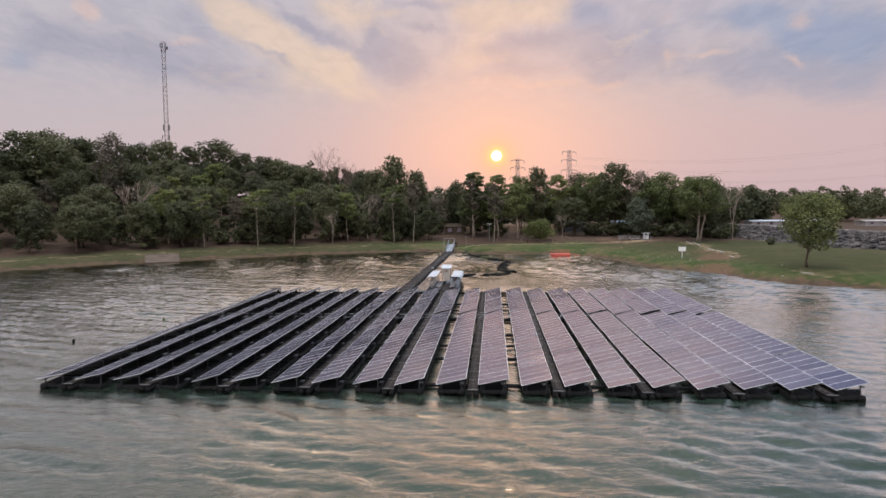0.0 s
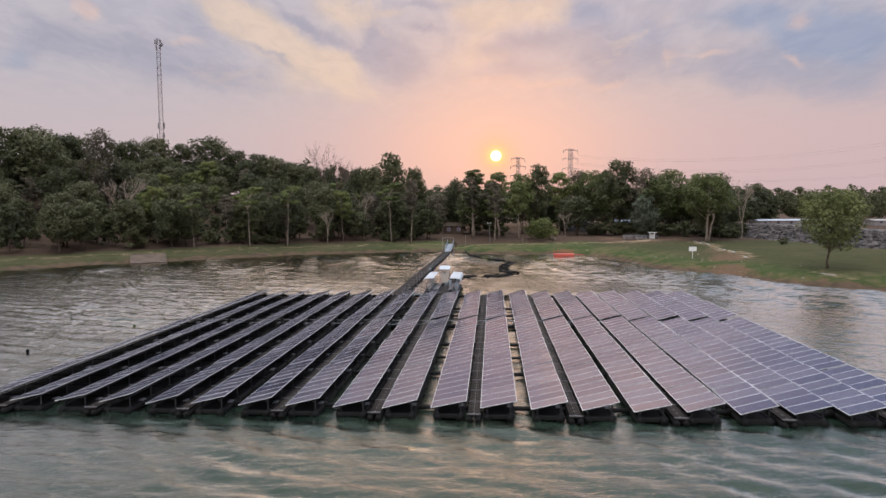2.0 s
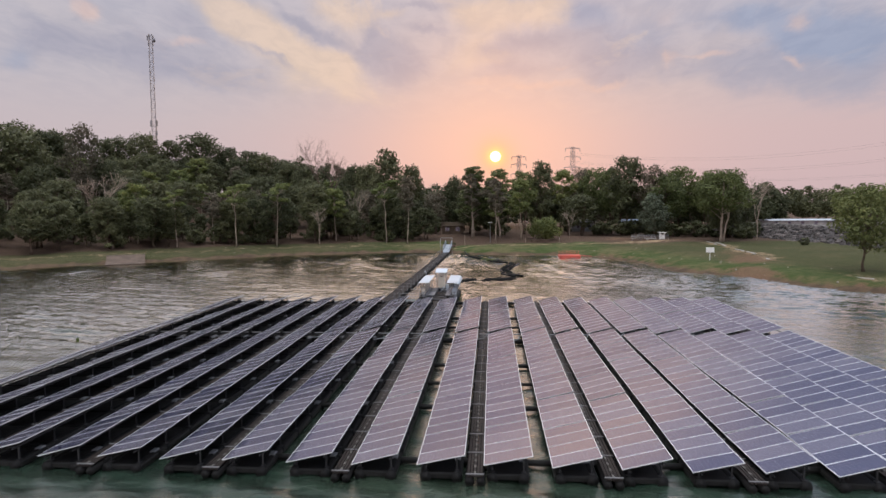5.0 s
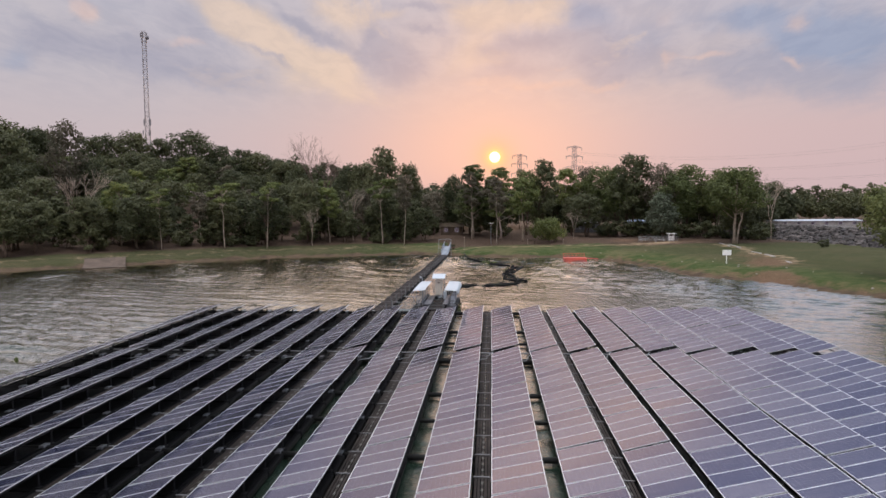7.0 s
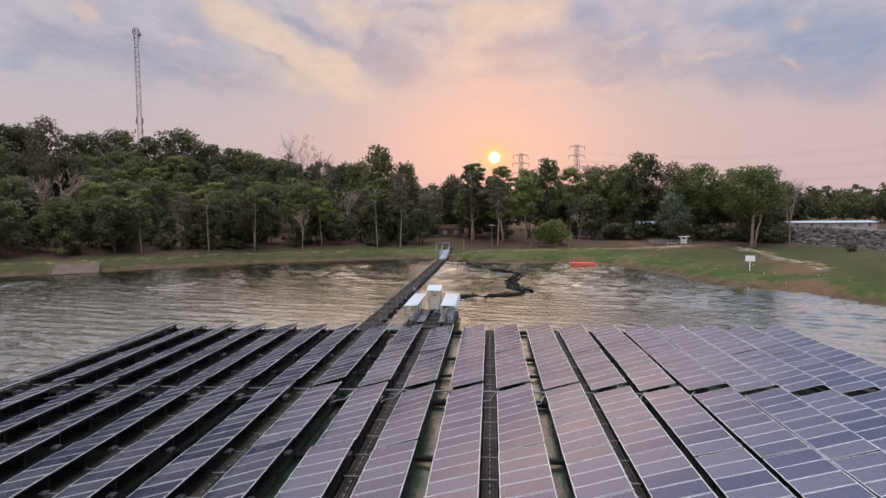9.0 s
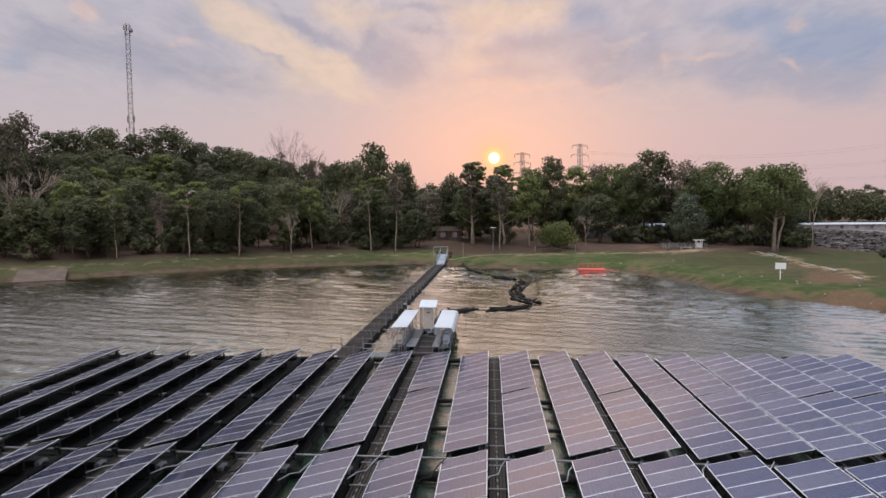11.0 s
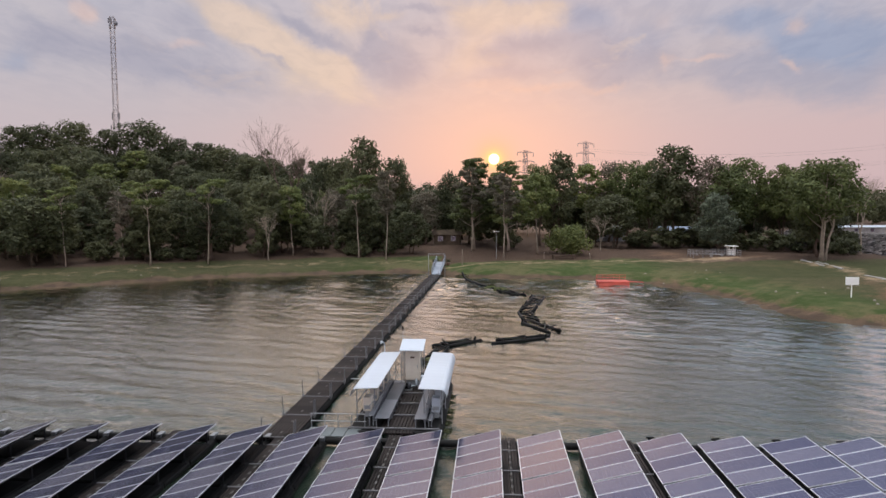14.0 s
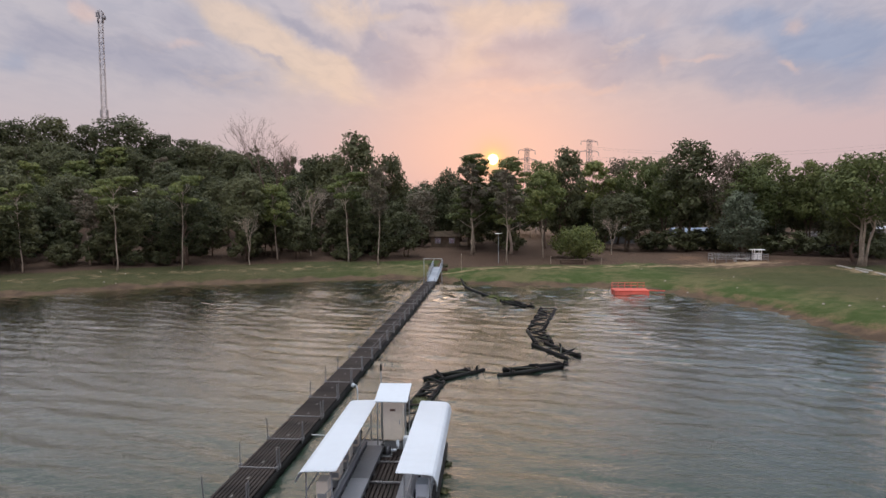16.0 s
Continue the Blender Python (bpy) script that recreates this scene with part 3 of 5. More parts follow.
def row_supports():
    """Floats, legs and bearers of one row, as shared meshes."""
    left = -SLOPE * math.cos(LEAN_ANGLE)
    made = [("bearer", Shape().box(-0.36, -0.31, FRONT, BACK, HIGH - 0.28, HIGH - 0.22), SHADED_STEEL), ("bearer", Shape().box(left + 0.30, left + 0.35, FRONT, BACK, LOW - 0.12, LOW - 0.06), SHADED_STEEL)]
    for px in (-0.34, left + 0.33):
        made.append(("float_pipe", Shape().tube([(px, FRONT + 0.05, 0.10), (px, BACK + 0.3, 0.10)], 0.20, 12), BLACK_PIPE))
    return [(name, shape.mesh(name, mat, soft=name == "float_pipe")) for name, shape, mat in made]


SUPPORTS = row_supports()
LEFT = -SLOPE * math.cos(LEAN_ANGLE)
LEG_HIGH = Shape().box(-0.03, 0.03, -0.03, 0.03, 0.24, HIGH - 0.24).box(-0.09, 0.09, -0.09, 0.09, 0.24, 0.30).mesh("leg", SHADED_STEEL)
LEG_LOW = Shape().box(-0.03, 0.03, -0.03, 0.03, 0.24, LOW - 0.08).box(-0.09, 0.09, -0.09, 0.09, 0.24, 0.30).mesh("leg", SHADED_STEEL)
# black blocks added to fill the underside of each row with shade
SHADE_BLOCK = Shape().box(LEFT + 0.10, -0.12, 0.05, 1.95, 0.02, 0.27, 0, 0.05).mesh("float_block", BLACK_PIPE)
for index in range(1, 21):
    row = solar_row(index)
    for k in range(20):
        part("float_block", SHADE_BLOCK, None, row).matrix_basis = Matrix.Translation((0, FRONT + 0.1 + k * 2.055, 0))
    for name, data in SUPPORTS:
        part(name, data, None, row)
    for k in range(21):
        y = FRONT + 0.35 + k * (BACK - FRONT - 0.7) / 20
        part("leg", LEG_HIGH, None, row).matrix_basis = Matrix.Translation((-0.335, y, 0))
        part("leg", LEG_LOW, None, row).matrix_basis = Matrix.Translation((LEFT + 0.325, y, 0))

# ---------------------------------------------------------------- trees
def leaf_mesh(name, clumps, count, size, material, rng, droop=0.0):
    """Many small leaf sprays round the given clumps (x, y, z, radius, flatness), each spray two folded triangles pairs."""
    c = np.array(clumps, float)
    weight = c[:, 3] ** 2
    which = rng.choice(len(c), count, p=weight / weight.sum())
    way = rng.normal(size=(count, 3))
    way /= np.linalg.norm(way, axis=1, keepdims=True)
    far = rng.uniform(0.35, 1.0, (count, 1)) ** 0.5 * (1 + 0.13 * rng.normal(size=(count, 1)))
    p = c[which, :3] + way * far * c[which, 3:4] * np.stack([np.ones(count), np.ones(count), c[which, 4]], -1)
    normal = way * 0.8 + rng.normal(size=(count, 3)) * 0.42 + np.array((0, 0, 0.45 - droop))
    normal /= np.linalg.norm(normal, axis=1, keepdims=True)
    u = np.cross(normal, rng.normal(size=(count, 3)))
    u /= np.linalg.norm(u, axis=1, keepdims=True)
    v = np.cross(normal, u)
    s = size * rng.uniform(0.55, 1.35, (count, 1))
    fold = normal * s * 0.18
    verts = np.stack([p - u * s * 0.5, p - v * s * 0.30 - fold, p + u * s * 0.55, p + v * s * 0.30 - fold], 1).reshape(-1, 3)
    faces = np.arange(count * 4).reshape(-1, 4)
    data = bpy.data.meshes.new(name)
    data.vertices.add(count * 4)
    data.vertices.foreach_set("co", verts.ravel())
    data.loops.add(count * 4), data.polygons.add(count)
    data.loops.foreach_set("vertex_index", faces.ravel())
    data.polygons.foreach_set("loop_start", np.arange(0, count * 4, 4))
    data.update(calc_edges=True)
    data.materials.append(material)
    return data


def crooked(rng, a, b, bend, steps=4):
    a, b = np.array(a, float), np.array(b, float)
    length = np.linalg.norm(b - a)
    pts = [a + (b - a) * k / steps + (rng.normal(size=3) * bend * length * (0 < k < steps)) for k in range(steps + 1)]
    return [tuple(p) for p in pts]


def grown_tree(name, seed, height, trunk, crown_r, clear, clumps, leaves, size, leaf, bark, flat=0.7, shape="round", stems=1, label="", twigs=0):
    """A tree: tapered crooked trunk, limbs to every clump of leaves, and the crown."""
    rng = np.random.default_rng(seed)
    wood, spots = Shape(), []
    for k in range(clumps):
        u = (k + 0.5) / clumps
        if shape == "round":
            z = clear + (height - clear) * (0.08 + 0.86 * u)
            r = crown_r * (math.sin(math.pi * (0.12 + 0.80 * u)) ** 0.7) * rng.uniform(0.35, 0.85)
            size_c = crown_r * rng.uniform(0.26, 0.46)
        elif shape == "umbrella":
            z = clear + (height - clear) * (0.35 + 0.6 * rng.uniform())
            r = crown_r * rng.uniform(0.15, 0.85)
            size_c = crown_r * rng.uniform(0.22, 0.38)
        else:
            z = clear + (height - clear) * u * 0.97
            r = crown_r * (1.05 - 0.75 * u) * rng.uniform(0.3, 0.95)
            size_c = crown_r * rng.uniform(0.20, 0.34)
        a = k * 2.399 + rng.uniform(-0.5, 0.5)
        spots.append((r * math.cos(a), r * math.sin(a), min(z, height - size_c * flat * 0.8), size_c, flat))
    for s in range(stems):
        lean = rng.normal(size=2) * 0.03 * height + (np.array((math.cos(s * 2.2), math.sin(s * 2.2))) * 0.10 * height if stems > 1 else 0)
        top = (lean[0], lean[1], height * 0.86)
        off = (0.35 * math.cos(s * 2.2), 0.35 * math.sin(s * 2.2)) if stems > 1 else (0, 0)
        path = crooked(rng, (off[0], off[1], -0.4), top, 0.007 if clear > 6 else 0.018, 7)
        radii = [trunk * (1.0 - 0.12 * k) * (1.5 if k == 0 else 1) for k in range(8)]
        wood.tube(path, radii, 8)
        for k, (x, y, z, r, f) in enumerate(spots):
            if k % stems != s:
                continue
            start = min(max(z - 0.7 * math.hypot(x, y) - 0.5, clear * 0.75), height * 0.8)
            t = (start + 0.4) / (height * 0.86 + 0.4)
            base = (off[0] + (top[0] - off[0]) * t, off[1] + (top[1] - off[1]) * t, start)
            limb = crooked(rng, base, (x, y, z), 0.06, 3)
            wood.tube(limb, [trunk * 0.38, trunk * 0.28, trunk * 0.18, trunk * 0.08], 5, caps=False)
            for _ in range(twigs):
                e = np.array((x, y, z)) + rng.normal(size=3) * r * 0.8
                wood.tube([limb[2], tuple(e)], [trunk * 0.10, trunk * 0.03], 3, caps=False)
    tree = tagged(new(name), label, "tree")
    part("trunk", wood.mesh("trunk", bark, soft=True), None, tree)
    part("crown", leaf_mesh("crown", spots, leaves, size, leaf, rng), None, tree)
    return tree


def bare_tree(name, seed, height, trunk, spread, label, bark, forks=5):
    rng = np.random.default_rng(seed)
    wood, fine = Shape(), Shape()

    def grow(a, way, length, radius, depth):
        b = a + way * length
        mid = (a + b) / 2 + rng.normal(size=3) * length * 0.04
        (wood if depth > 2 else fine).tube([tuple(a), tuple(mid), tuple(b)], [radius, radius * 0.85, radius * 0.68], 7 if depth > 3 else 4 if depth > 1 else 3, caps=False)
        if depth == 0:
            return
        for _ in range(3 if depth > 1 else 4):
            turn = way + rng.normal(size=3) * spread * (1, 1, 0.55)
            turn[2] = max(turn[2], 0.12) + 0.18
            turn /= np.linalg.norm(turn)
            grow(a + (b - a) * rng.uniform(0.72, 1.0), turn, length * rng.uniform(0.60, 0.86), radius * 0.60, depth - 1)

    grow(np.array((0, 0, -0.4)), np.array((0.02, 0.03, 1.0)), height * 0.27 * (5 / forks) ** 0.5, trunk, forks)
    tree = tagged(new(name), label, "tree")
    part("trunk", wood.mesh("trunk", bark, soft=True), None, tree)
    part("crown", fine.mesh("crown", bark), None, tree, "bare grey twigs")
    return tree


KINDS = {
    "dense_a": grown_tree("tree", 1, 16, 0.28, 5.6, 3.2, 30, 4300, 0.60, LEAF, BARK, 0.72, label="leafy dark green broadleaf tree at the forest edge"),
    "dense_b": grown_tree("tree", 2, 16, 0.26, 5.0, 4.2, 26, 3900, 0.60, LEAF, BARK, 0.8, label="leafy dark green broadleaf tree at the forest edge"),
    "dense_c": grown_tree("tree", 3, 16, 0.24, 4.6, 3.0, 28, 3800, 0.58, LEAF, BARK, 0.65, stems=2, label="twin-stemmed dark green broadleaf tree"),
    "green_a": grown_tree("tree", 41, 16, 0.26, 5.3, 4.6, 28, 4200, 0.56, LEAF_GREEN, BARK, 0.66, label="leafy green broadleaf tree above the grass", twigs=1),
    "green_b": grown_tree("tree", 42, 16, 0.24, 4.9, 5.2, 26, 3900, 0.56, LEAF_GREEN, BARK, 0.60, stems=2, label="leafy green broadleaf tree above the grass", twigs=1),
    "olive": grown_tree("tree", 4, 15, 0.22, 4.2, 3.5, 22, 2500, 0.50, LEAF_DRY, BARK, 0.8, label="thin olive-brown tree with dry foliage", twigs=3),
    "bright": grown_tree("tree", 5, 15, 0.14, 3.6, 6.5, 18, 2100, 0.60, LEAF_BRIGHT, PALE_BARK, 0.55, label="slender tree with yellow-green leaves"),
    "slender": grown_tree("tree", 6, 16, 0.14, 4.2, 9.5, 13, 1700, 0.55, LEAF_BRIGHT, PALE_BARK, 0.32, "umbrella", label="tall pale-trunked tree with a flat open crown", twigs=2),
    "slim": grown_tree("tree", 7, 17, 0.13, 2.8, 8.0, 16, 1700, 0.50, LEAF_DRY, PALE_BARK, 0.6, label="tall slim pale-trunked tree with sparse leaves", twigs=2),
    "layered": grown_tree("tree", 8, 18, 0.24, 4.8, 6.0, 30, 4200, 0.52, LEAF_GREEN, PALE_BARK, 0.38, "layers", label="tall layered tree with a reddish pale trunk"),
    "grey": grown_tree("tree", 9, 11, 0.2, 3.8, 1.8, 24, 4200, 0.45, LEAF_GREY, BARK, 0.7, label="low grey-green bushy tree beside the enclosure"),
    "shrub": grown_tree("shrub", 10, 3.2, 0.06, 1.9, 0.3, 10, 900, 0.38, LEAF, BARK, 0.75, stems=2, label="dark green shrub under the trees"),
    "bush": grown_tree("bush", 11, 5.2, 0.10, 4.2, 0.4, 20, 3600, 0.40, LEAF_BRIGHT, BARK, 0.7, stems=2, label="broad bright green bush on the bank"),
    "lone": grown_tree("tree", 12, 11.3, 0.19, 5.0, 3.2, 30, 5200, 0.42, LEAF_GREEN, BARK, 0.62, label="round-crowned young tree standing alone on the grass"),
    "multi": grown_tree("tree", 13, 15.5, 0.22, 6.0, 6.3, 30, 5000, 0.55, LEAF_GREEN, PALE_BARK, 0.66, stems=3, label="spreading pale-stemmed tree at the edge of the grass"),
    "bare": bare_tree("tree", 14, 17, 0.20, 0.46, "leafless grey tree with fine upswept twigs", PALE_BARK),
    "edge_a": grown_tree("tree", 31, 9, 0.12, 3.4, 1.0, 26, 3000, 0.46, LEAF, BARK, 0.6, "layers", label="low-branched dark green tree at the wood's edge", twigs=1),
    "edge_b": grown_tree("tree", 32, 9, 0.13, 3.6, 1.6, 24, 2800, 0.46, LEAF, BARK, 0.55, stems=2, label="low-branched dark green tree at the wood's edge", twigs=1),
    "fan": bare_tree("tree", 21, 17, 0.10, 0.42, "leafless brown tree with a wide fan of fine twigs", TWIG, 6),
    "bare_low": bare_tree("tree", 15, 13, 0.14, 0.55, "leafless spreading grey tree", PALE_BARK),
}


def full_height(ob):
    """The height of a tree's crown over its foot."""
    tops = [np.array([v.co.z for v in child.data.vertices]) for child in ob.children]
    return float(max(np.percentile(z, 99.0) for z in tops))


NOMINAL = {kind: full_height(ob) for kind, ob in KINDS.items()}
USED = set()
SPIN = random.Random(11)


def plant(kind, x, y, height, wide=1.0, turn=None, group="trees of the lakeside wood"):
    """Stand a tree of that kind and height on the ground."""
    s = height / NOMINAL[kind]
    turn = SPIN.uniform(0, 360) if turn is None else turn
    m = pose(x, y, float(ground_height(x, y)) - 0.1, SPIN.uniform(-1.5, 1.5), SPIN.uniform(-1.5, 1.5), turn) @ Matrix.Diagonal((s * wide, s * wide, s, 1))
    if kind in USED:
        ob = copy_thing(KINDS[kind], m)
    else:
        ob = KINDS[kind]
        ob.matrix_basis = m
        USED.add(kind)
    # copies take their own size, not the first one's
    ob.matrix_basis = m
    return tagged(ob, group=group)


# the wood's tallest trees along the skyline: x, y, height, crown radius
SKYLINE = [(-127.3, 165, 21, 8), (-137.7, 190, 18.6, 7.1), (-131.5, 205, 17.2, 6), (-128.8, 212, 18.2, 6.4), (-121.1, 215, 19.4, 6.9), (-114.5, 220, 17.9, 5.9), (-102.8, 221, 20.2, 8.4), (-93, 222, 16.4, 5.6),
           (-85.3, 222, 15.4, 6.6), (-78.5, 222, 14.7, 6.6), (-68.3, 215, 13.3, 5.8), (-58.5, 205, 15.3, 5.5), (-42.4, 200, 18.1, 4.2), (-36.6, 195, 19.2, 3.9), (-28.1, 185, 23.3, 6.1), (-8.4, 190, 16, 3.8)]
SKYLINE_EAST = [(11.6, 178, 16.7, 4.4), (16, 180, 19.3, 4.7), (32.6, 185, 17.7, 4.6), (35.9, 180, 17.3, 4.4), (37.8, 171, 19.6, 6.3), (51.9, 172, 17.1, 5.9), (57.1, 165, 15.4, 4), (60, 158, 14, 4.5), (47, 166, 15, 5),
                (-139.8, 150, 21.9, 8.1), (-135, 160, 22.1, 7.8), (-148.5, 190, 20.8, 8.3), (-139, 195, 18.9, 7.6), (-143.1, 140, 22, 8.3)]
for k, (x, y, h, r) in enumerate(SKYLINE + SKYLINE_EAST):
    kind = ("green_a", "green_b", "dense_c")[k % 3] if x > 8 else ("dense_a", "dense_b", "dense_c")[k % 3]
    plant(kind, x, y, h * 1.05, min(1.5, max(0.75, r / 5.2 * NOMINAL[kind] / h)))
for kind, x, y, h, wide in [("olive", -113.4, 170, 25.1, 0.8), ("dense_b", -22, 192, 20.3, 0.7), ("olive", 44.2, 168, 17.9, 0.9), ("bright", 23.7, 190, 18.5, 1.0), ("olive", 29.8, 195, 19.2, 0.9), ("dense_c", 2.3, 172, 15.3, 0.9),
                            ("fan", -45.7, 177.5, 26.6, 0.95), ("bare_low", -15.7, 215, 16.1, 0.8), ("bare_low", 63.8, 152, 14.1, 0.7), ("bare", -89.1, 138, 16.5, 0.9), ("layered", -2.4, 169, 18.6, 1.1), ("layered", 4.6, 166, 17.6, 1.15),
                            ("slender", -57.0, 142.8, 14.7, 1.1), ("slender", -48.8, 147.0, 15.2, 0.9), ("slender", -24.2, 158.0, 15.7, 1.0), ("slim", -18.5, 155.8, 17.1, 0.9), ("slim", 3.4, 154.3, 15.7, 1.1), ("slim", -2.7, 165, 17, 1.1),
                            ("slender", -69, 138.4, 13.2, 0.9), ("bright", -37.7, 160, 13.5, 1.0), ("bright", 9.7, 158, 15.0, 1.0), ("bush", 15.4, 157.5, 5.4, 1.0), ("bare_low", 22.3, 163, 7, 1.0), ("grey", 41.2, 154.5, 10.6, 1.0),
                            ("multi", 51.6, 140.5, 15.3, 1.0), ("dense_a", 55, 148, 15, 0.9), ("multi", 38.5, 176, 15.1, 1.0), ("lone", 51.6, 90.3, 11.4, 0.95), ("dense_c", 61, 163, 13, 1.0), ("dense_a", 66, 168.5, 12, 1.1), ("dense_b", 58, 171, 14, 1.0), ("olive", 64.5, 176, 12, 1.1), ("shrub", 37, 170, 4.2, 1.5), ("shrub", 41.5, 172, 4.4, 1.5), ("shrub", 33, 172, 4.0, 1.5), ("shrub", 46, 175, 4.2, 1.5), ("shrub", 62.5, 156, 4, 1.4), ("shrub", 66.5, 161, 3.6, 1.5), ("shrub", 57.5, 158, 4.4, 1.4), ("shrub", 52.5, 160, 4.0, 1.5), ("shrub", 47.5, 163, 3.6, 1.5), ("shrub", 60.5, 150.5, 3.0, 1.3), ("bare_low", -33, 165, 13, 0.9), ("bare_low", -40, 153, 9, 0.8)]:
    plant(kind, x, y, h, wide)

# the wood behind and between them
FILL = random.Random(23)
planted = [(ob.location.x, ob.location.y) for ob in scene.objects if ob.get("category") == "tree"]
tries = 0
while len(planted) < 235 and tries < 6000:
    tries += 1
    x, y = FILL.uniform(-165, 64), FILL.uniform(118, 226)
    d = float(shore_distance(x, y))
    edge = 14 if x < -8 else 26
    if d < edge or (x > -12 and y < 160) or (x > 25 and y < 163) or (abs(x + 7.5) < 3 and y < 185) or any((x - a) ** 2 + (y - b) ** 2 < 4.1 ** 2 for a, b in planted):
        continue
    kind = FILL.choice(("dense_a", "dense_b", "dense_c", "dense_c", "dense_b", "olive", "bright", "slim"))
    plant(kind, x, y, FILL.uniform(10.5, 14.5) * (1.0 if x < -30 else 0.95), FILL.uniform(1.0, 1.4))
    planted.append((x, y))
for k in range(34):
    x = -118 + k * 3.15 + FILL.uniform(-1.2, 1.2)
    y = 100.0
    while float(shore_distance(x, y)) < 17.0 + 5.0 * (k % 3):
        y += 0.7
    plant(("edge_a", "edge_b")[k % 2], x, y, FILL.uniform(6.5, 11.0), FILL.uniform(0.85, 1.15))
count = 0
while count < 70:
    x, y = FILL.uniform(-120, 62), FILL.uniform(125, 200)
    d = float(shore_distance(x, y))
    if d < 15 or (x > -12 and y < 166) or abs(x + 7.5) < 2.5:
        continue
    plant("shrub", x, y, FILL.uniform(1.8, 4.8), FILL.uniform(0.9, 1.5), group="undergrowth")
    count += 1


def far_wood(name, x0, x1, y0, y1, number, low, high, seed, label):
    """A distant belt of trees as one mass of leaf clumps."""
    rng = np.random.default_rng(seed)
    spots = []
    for _ in range(number):
        x, y, h = rng.uniform(x0, x1), rng.uniform(y0, y1), rng.uniform(low, high)
        g = float(ground_height(x, y))
        for k in range(7):
            u = (k + 0.5) / 7
            r = 0.26 * h * math.sin(math.pi * (0.15 + 0.75 * u))
            spots.append((x + rng.normal() * r * 0.7, y + rng.normal() * r * 0.7, g + h * (0.12 + 0.78 * u), r * 0.8, 0.75))
    ob = new(name, leaf_mesh(name, spots, number * 420, 1.3, LEAF, rng))
    return tagged(ob, label, "woodland", kind="stuff")


far_wood("distant_wood", 95, 330, 285, 350, 130, 13, 20, 31, "dark distant tree belt beyond the embankment")
far_wood("distant_wood", -60, 110, 232, 262, 120, 14, 18.5, 32, "dark woodland behind the lakeside trees")
far_wood("distant_wood", -250, -60, 228, 262, 120, 13, 16.5, 33, "dark woodland on the hill")

# ---------------------------------------------------------------- walkways and cross floats of the array
def slat_walk(name, width, length, slats, label, category, clips=0.0, bars=2.05):
    """A walkway along +y from its origin: black slats, pale clips down the middle, steel cross bars and two side pipes."""
    walk_way = tagged(new(name), label, category)
    step = width / slats
    slat = Shape().box(-step * 0.36, step * 0.36, 0, length, 0.36, 0.42).mesh("slat", GRATING)
    for k in range(slats):
        part("slat", slat, None, walk_way).matrix_basis = Matrix.Translation((-width / 2 + step * (k + 0.5), 0, 0))
    bar = Shape().box(-width / 2 - 0.04, width / 2 + 0.04, -0.035, 0.035, 0.425, 0.455).mesh("cross_bar", WEATHERED)
    for k in range(int(length / bars) + 1):
        part("cross_bar", bar, None, walk_way).matrix_basis = Matrix.Translation((0, min(0.1 + k * bars, length - 0.05), 0))
    if clips:
        clip = Shape().box(-0.045, 0.045, -0.11, 0.11, 0.42, 0.436).mesh("clip", PALE_CLIP)
        for k in range(int(length / clips)):
            part("clip", clip, None, walk_way).matrix_basis = Matrix.Translation((0, (0.5 + k) * clips, 0))
    return walk_way


first_walk = None
for index in range(1, 20, 2):
    m = pose(PITCH * (index - 10.5) + 0.40, FRONT - 0.35, 0)
    if first_walk is None:
        first_walk = tagged(slat_walk("walkway", 0.62, BACK - FRONT + 1.15, 5, "black slatted service walkway floating between panel rows", "walkway", 0.55), group="service walkways")
        for side in (-0.22, 0.22):
            part("float_pipe", Shape().tube([(side, 0, 0.16), (side, BACK - FRONT + 1.15, 0.16)], 0.16, 10), BLACK_PIPE, first_walk, soft=True)
        first_walk.matrix_basis = m
    else:
        copy_thing(first_walk, m)


def cross_float(y, radius, z, material, x0=-26.4, x1=25.0):
    shape = Shape().tube([(x0, 0, z), (x1, 0, z)], radius, 10)
    ob = thing("cross_pipe", "black pipe float laid across the panel rows" if material is BLACK_PIPE else "grey steel beam laid across the panel rows", "float", (0, y, 0), "cross members of the array")
    part("pipe", shape, material, ob, soft=True)
    clamp = Shape().box(-0.12, 0.12, -radius - 0.05, radius + 0.05, z - radius * 0.4, z + radius + 0.05, 0, 0.02).mesh("clamp", STEEL if material is BLACK_PIPE else BLACK_PIPE)
    for k in range(20):
        part("clamp", clamp, None, ob).matrix_basis = Matrix.Translation((PITCH * (k - 9.5) - 0.34, 0, 0))


for y, radius, z, material in ((30.4, 0.13, 0.16, BLACK_PIPE), (36.95, 0.13, 0.2, BLACK_PIPE), (41.2, 0.1, 0.2, BLACK_PIPE), (45.3, 0.13, 0.2, BLACK_PIPE), (52.6, 0.2, 0.2, BLACK_PIPE), (53.60, 0.05, 0.52, WEATHERED), (57.8, 0.1, 0.2, BLACK_PIPE), (62.0, 0.13, 0.2, BLACK_PIPE), (70.75, 0.17, 0.22, BLACK_PIPE)):
    cross_float(y, radius, z, material)
part_rng = random.Random(8)
fitting_shape = Shape().box(-0.16, 0.16, -0.12, 0.12, 0, 0.10, 0, 0.02).tube([(0, 0, 0.08), (0, 0, 0.34)], [0.06, 0.11], 8).box(-0.18, 0.18, -0.03, 0.03, 0.30, 0.36)
fitting = part("mooring_bracket", fitting_shape, BLACK_PIPE)
tagged(fitting, "black mooring bracket bolted to the end float", "bracket", "mooring brackets")
fitting.matrix_basis = pose(PITCH * -9.5 - 0.9, 70.75, 0.37)
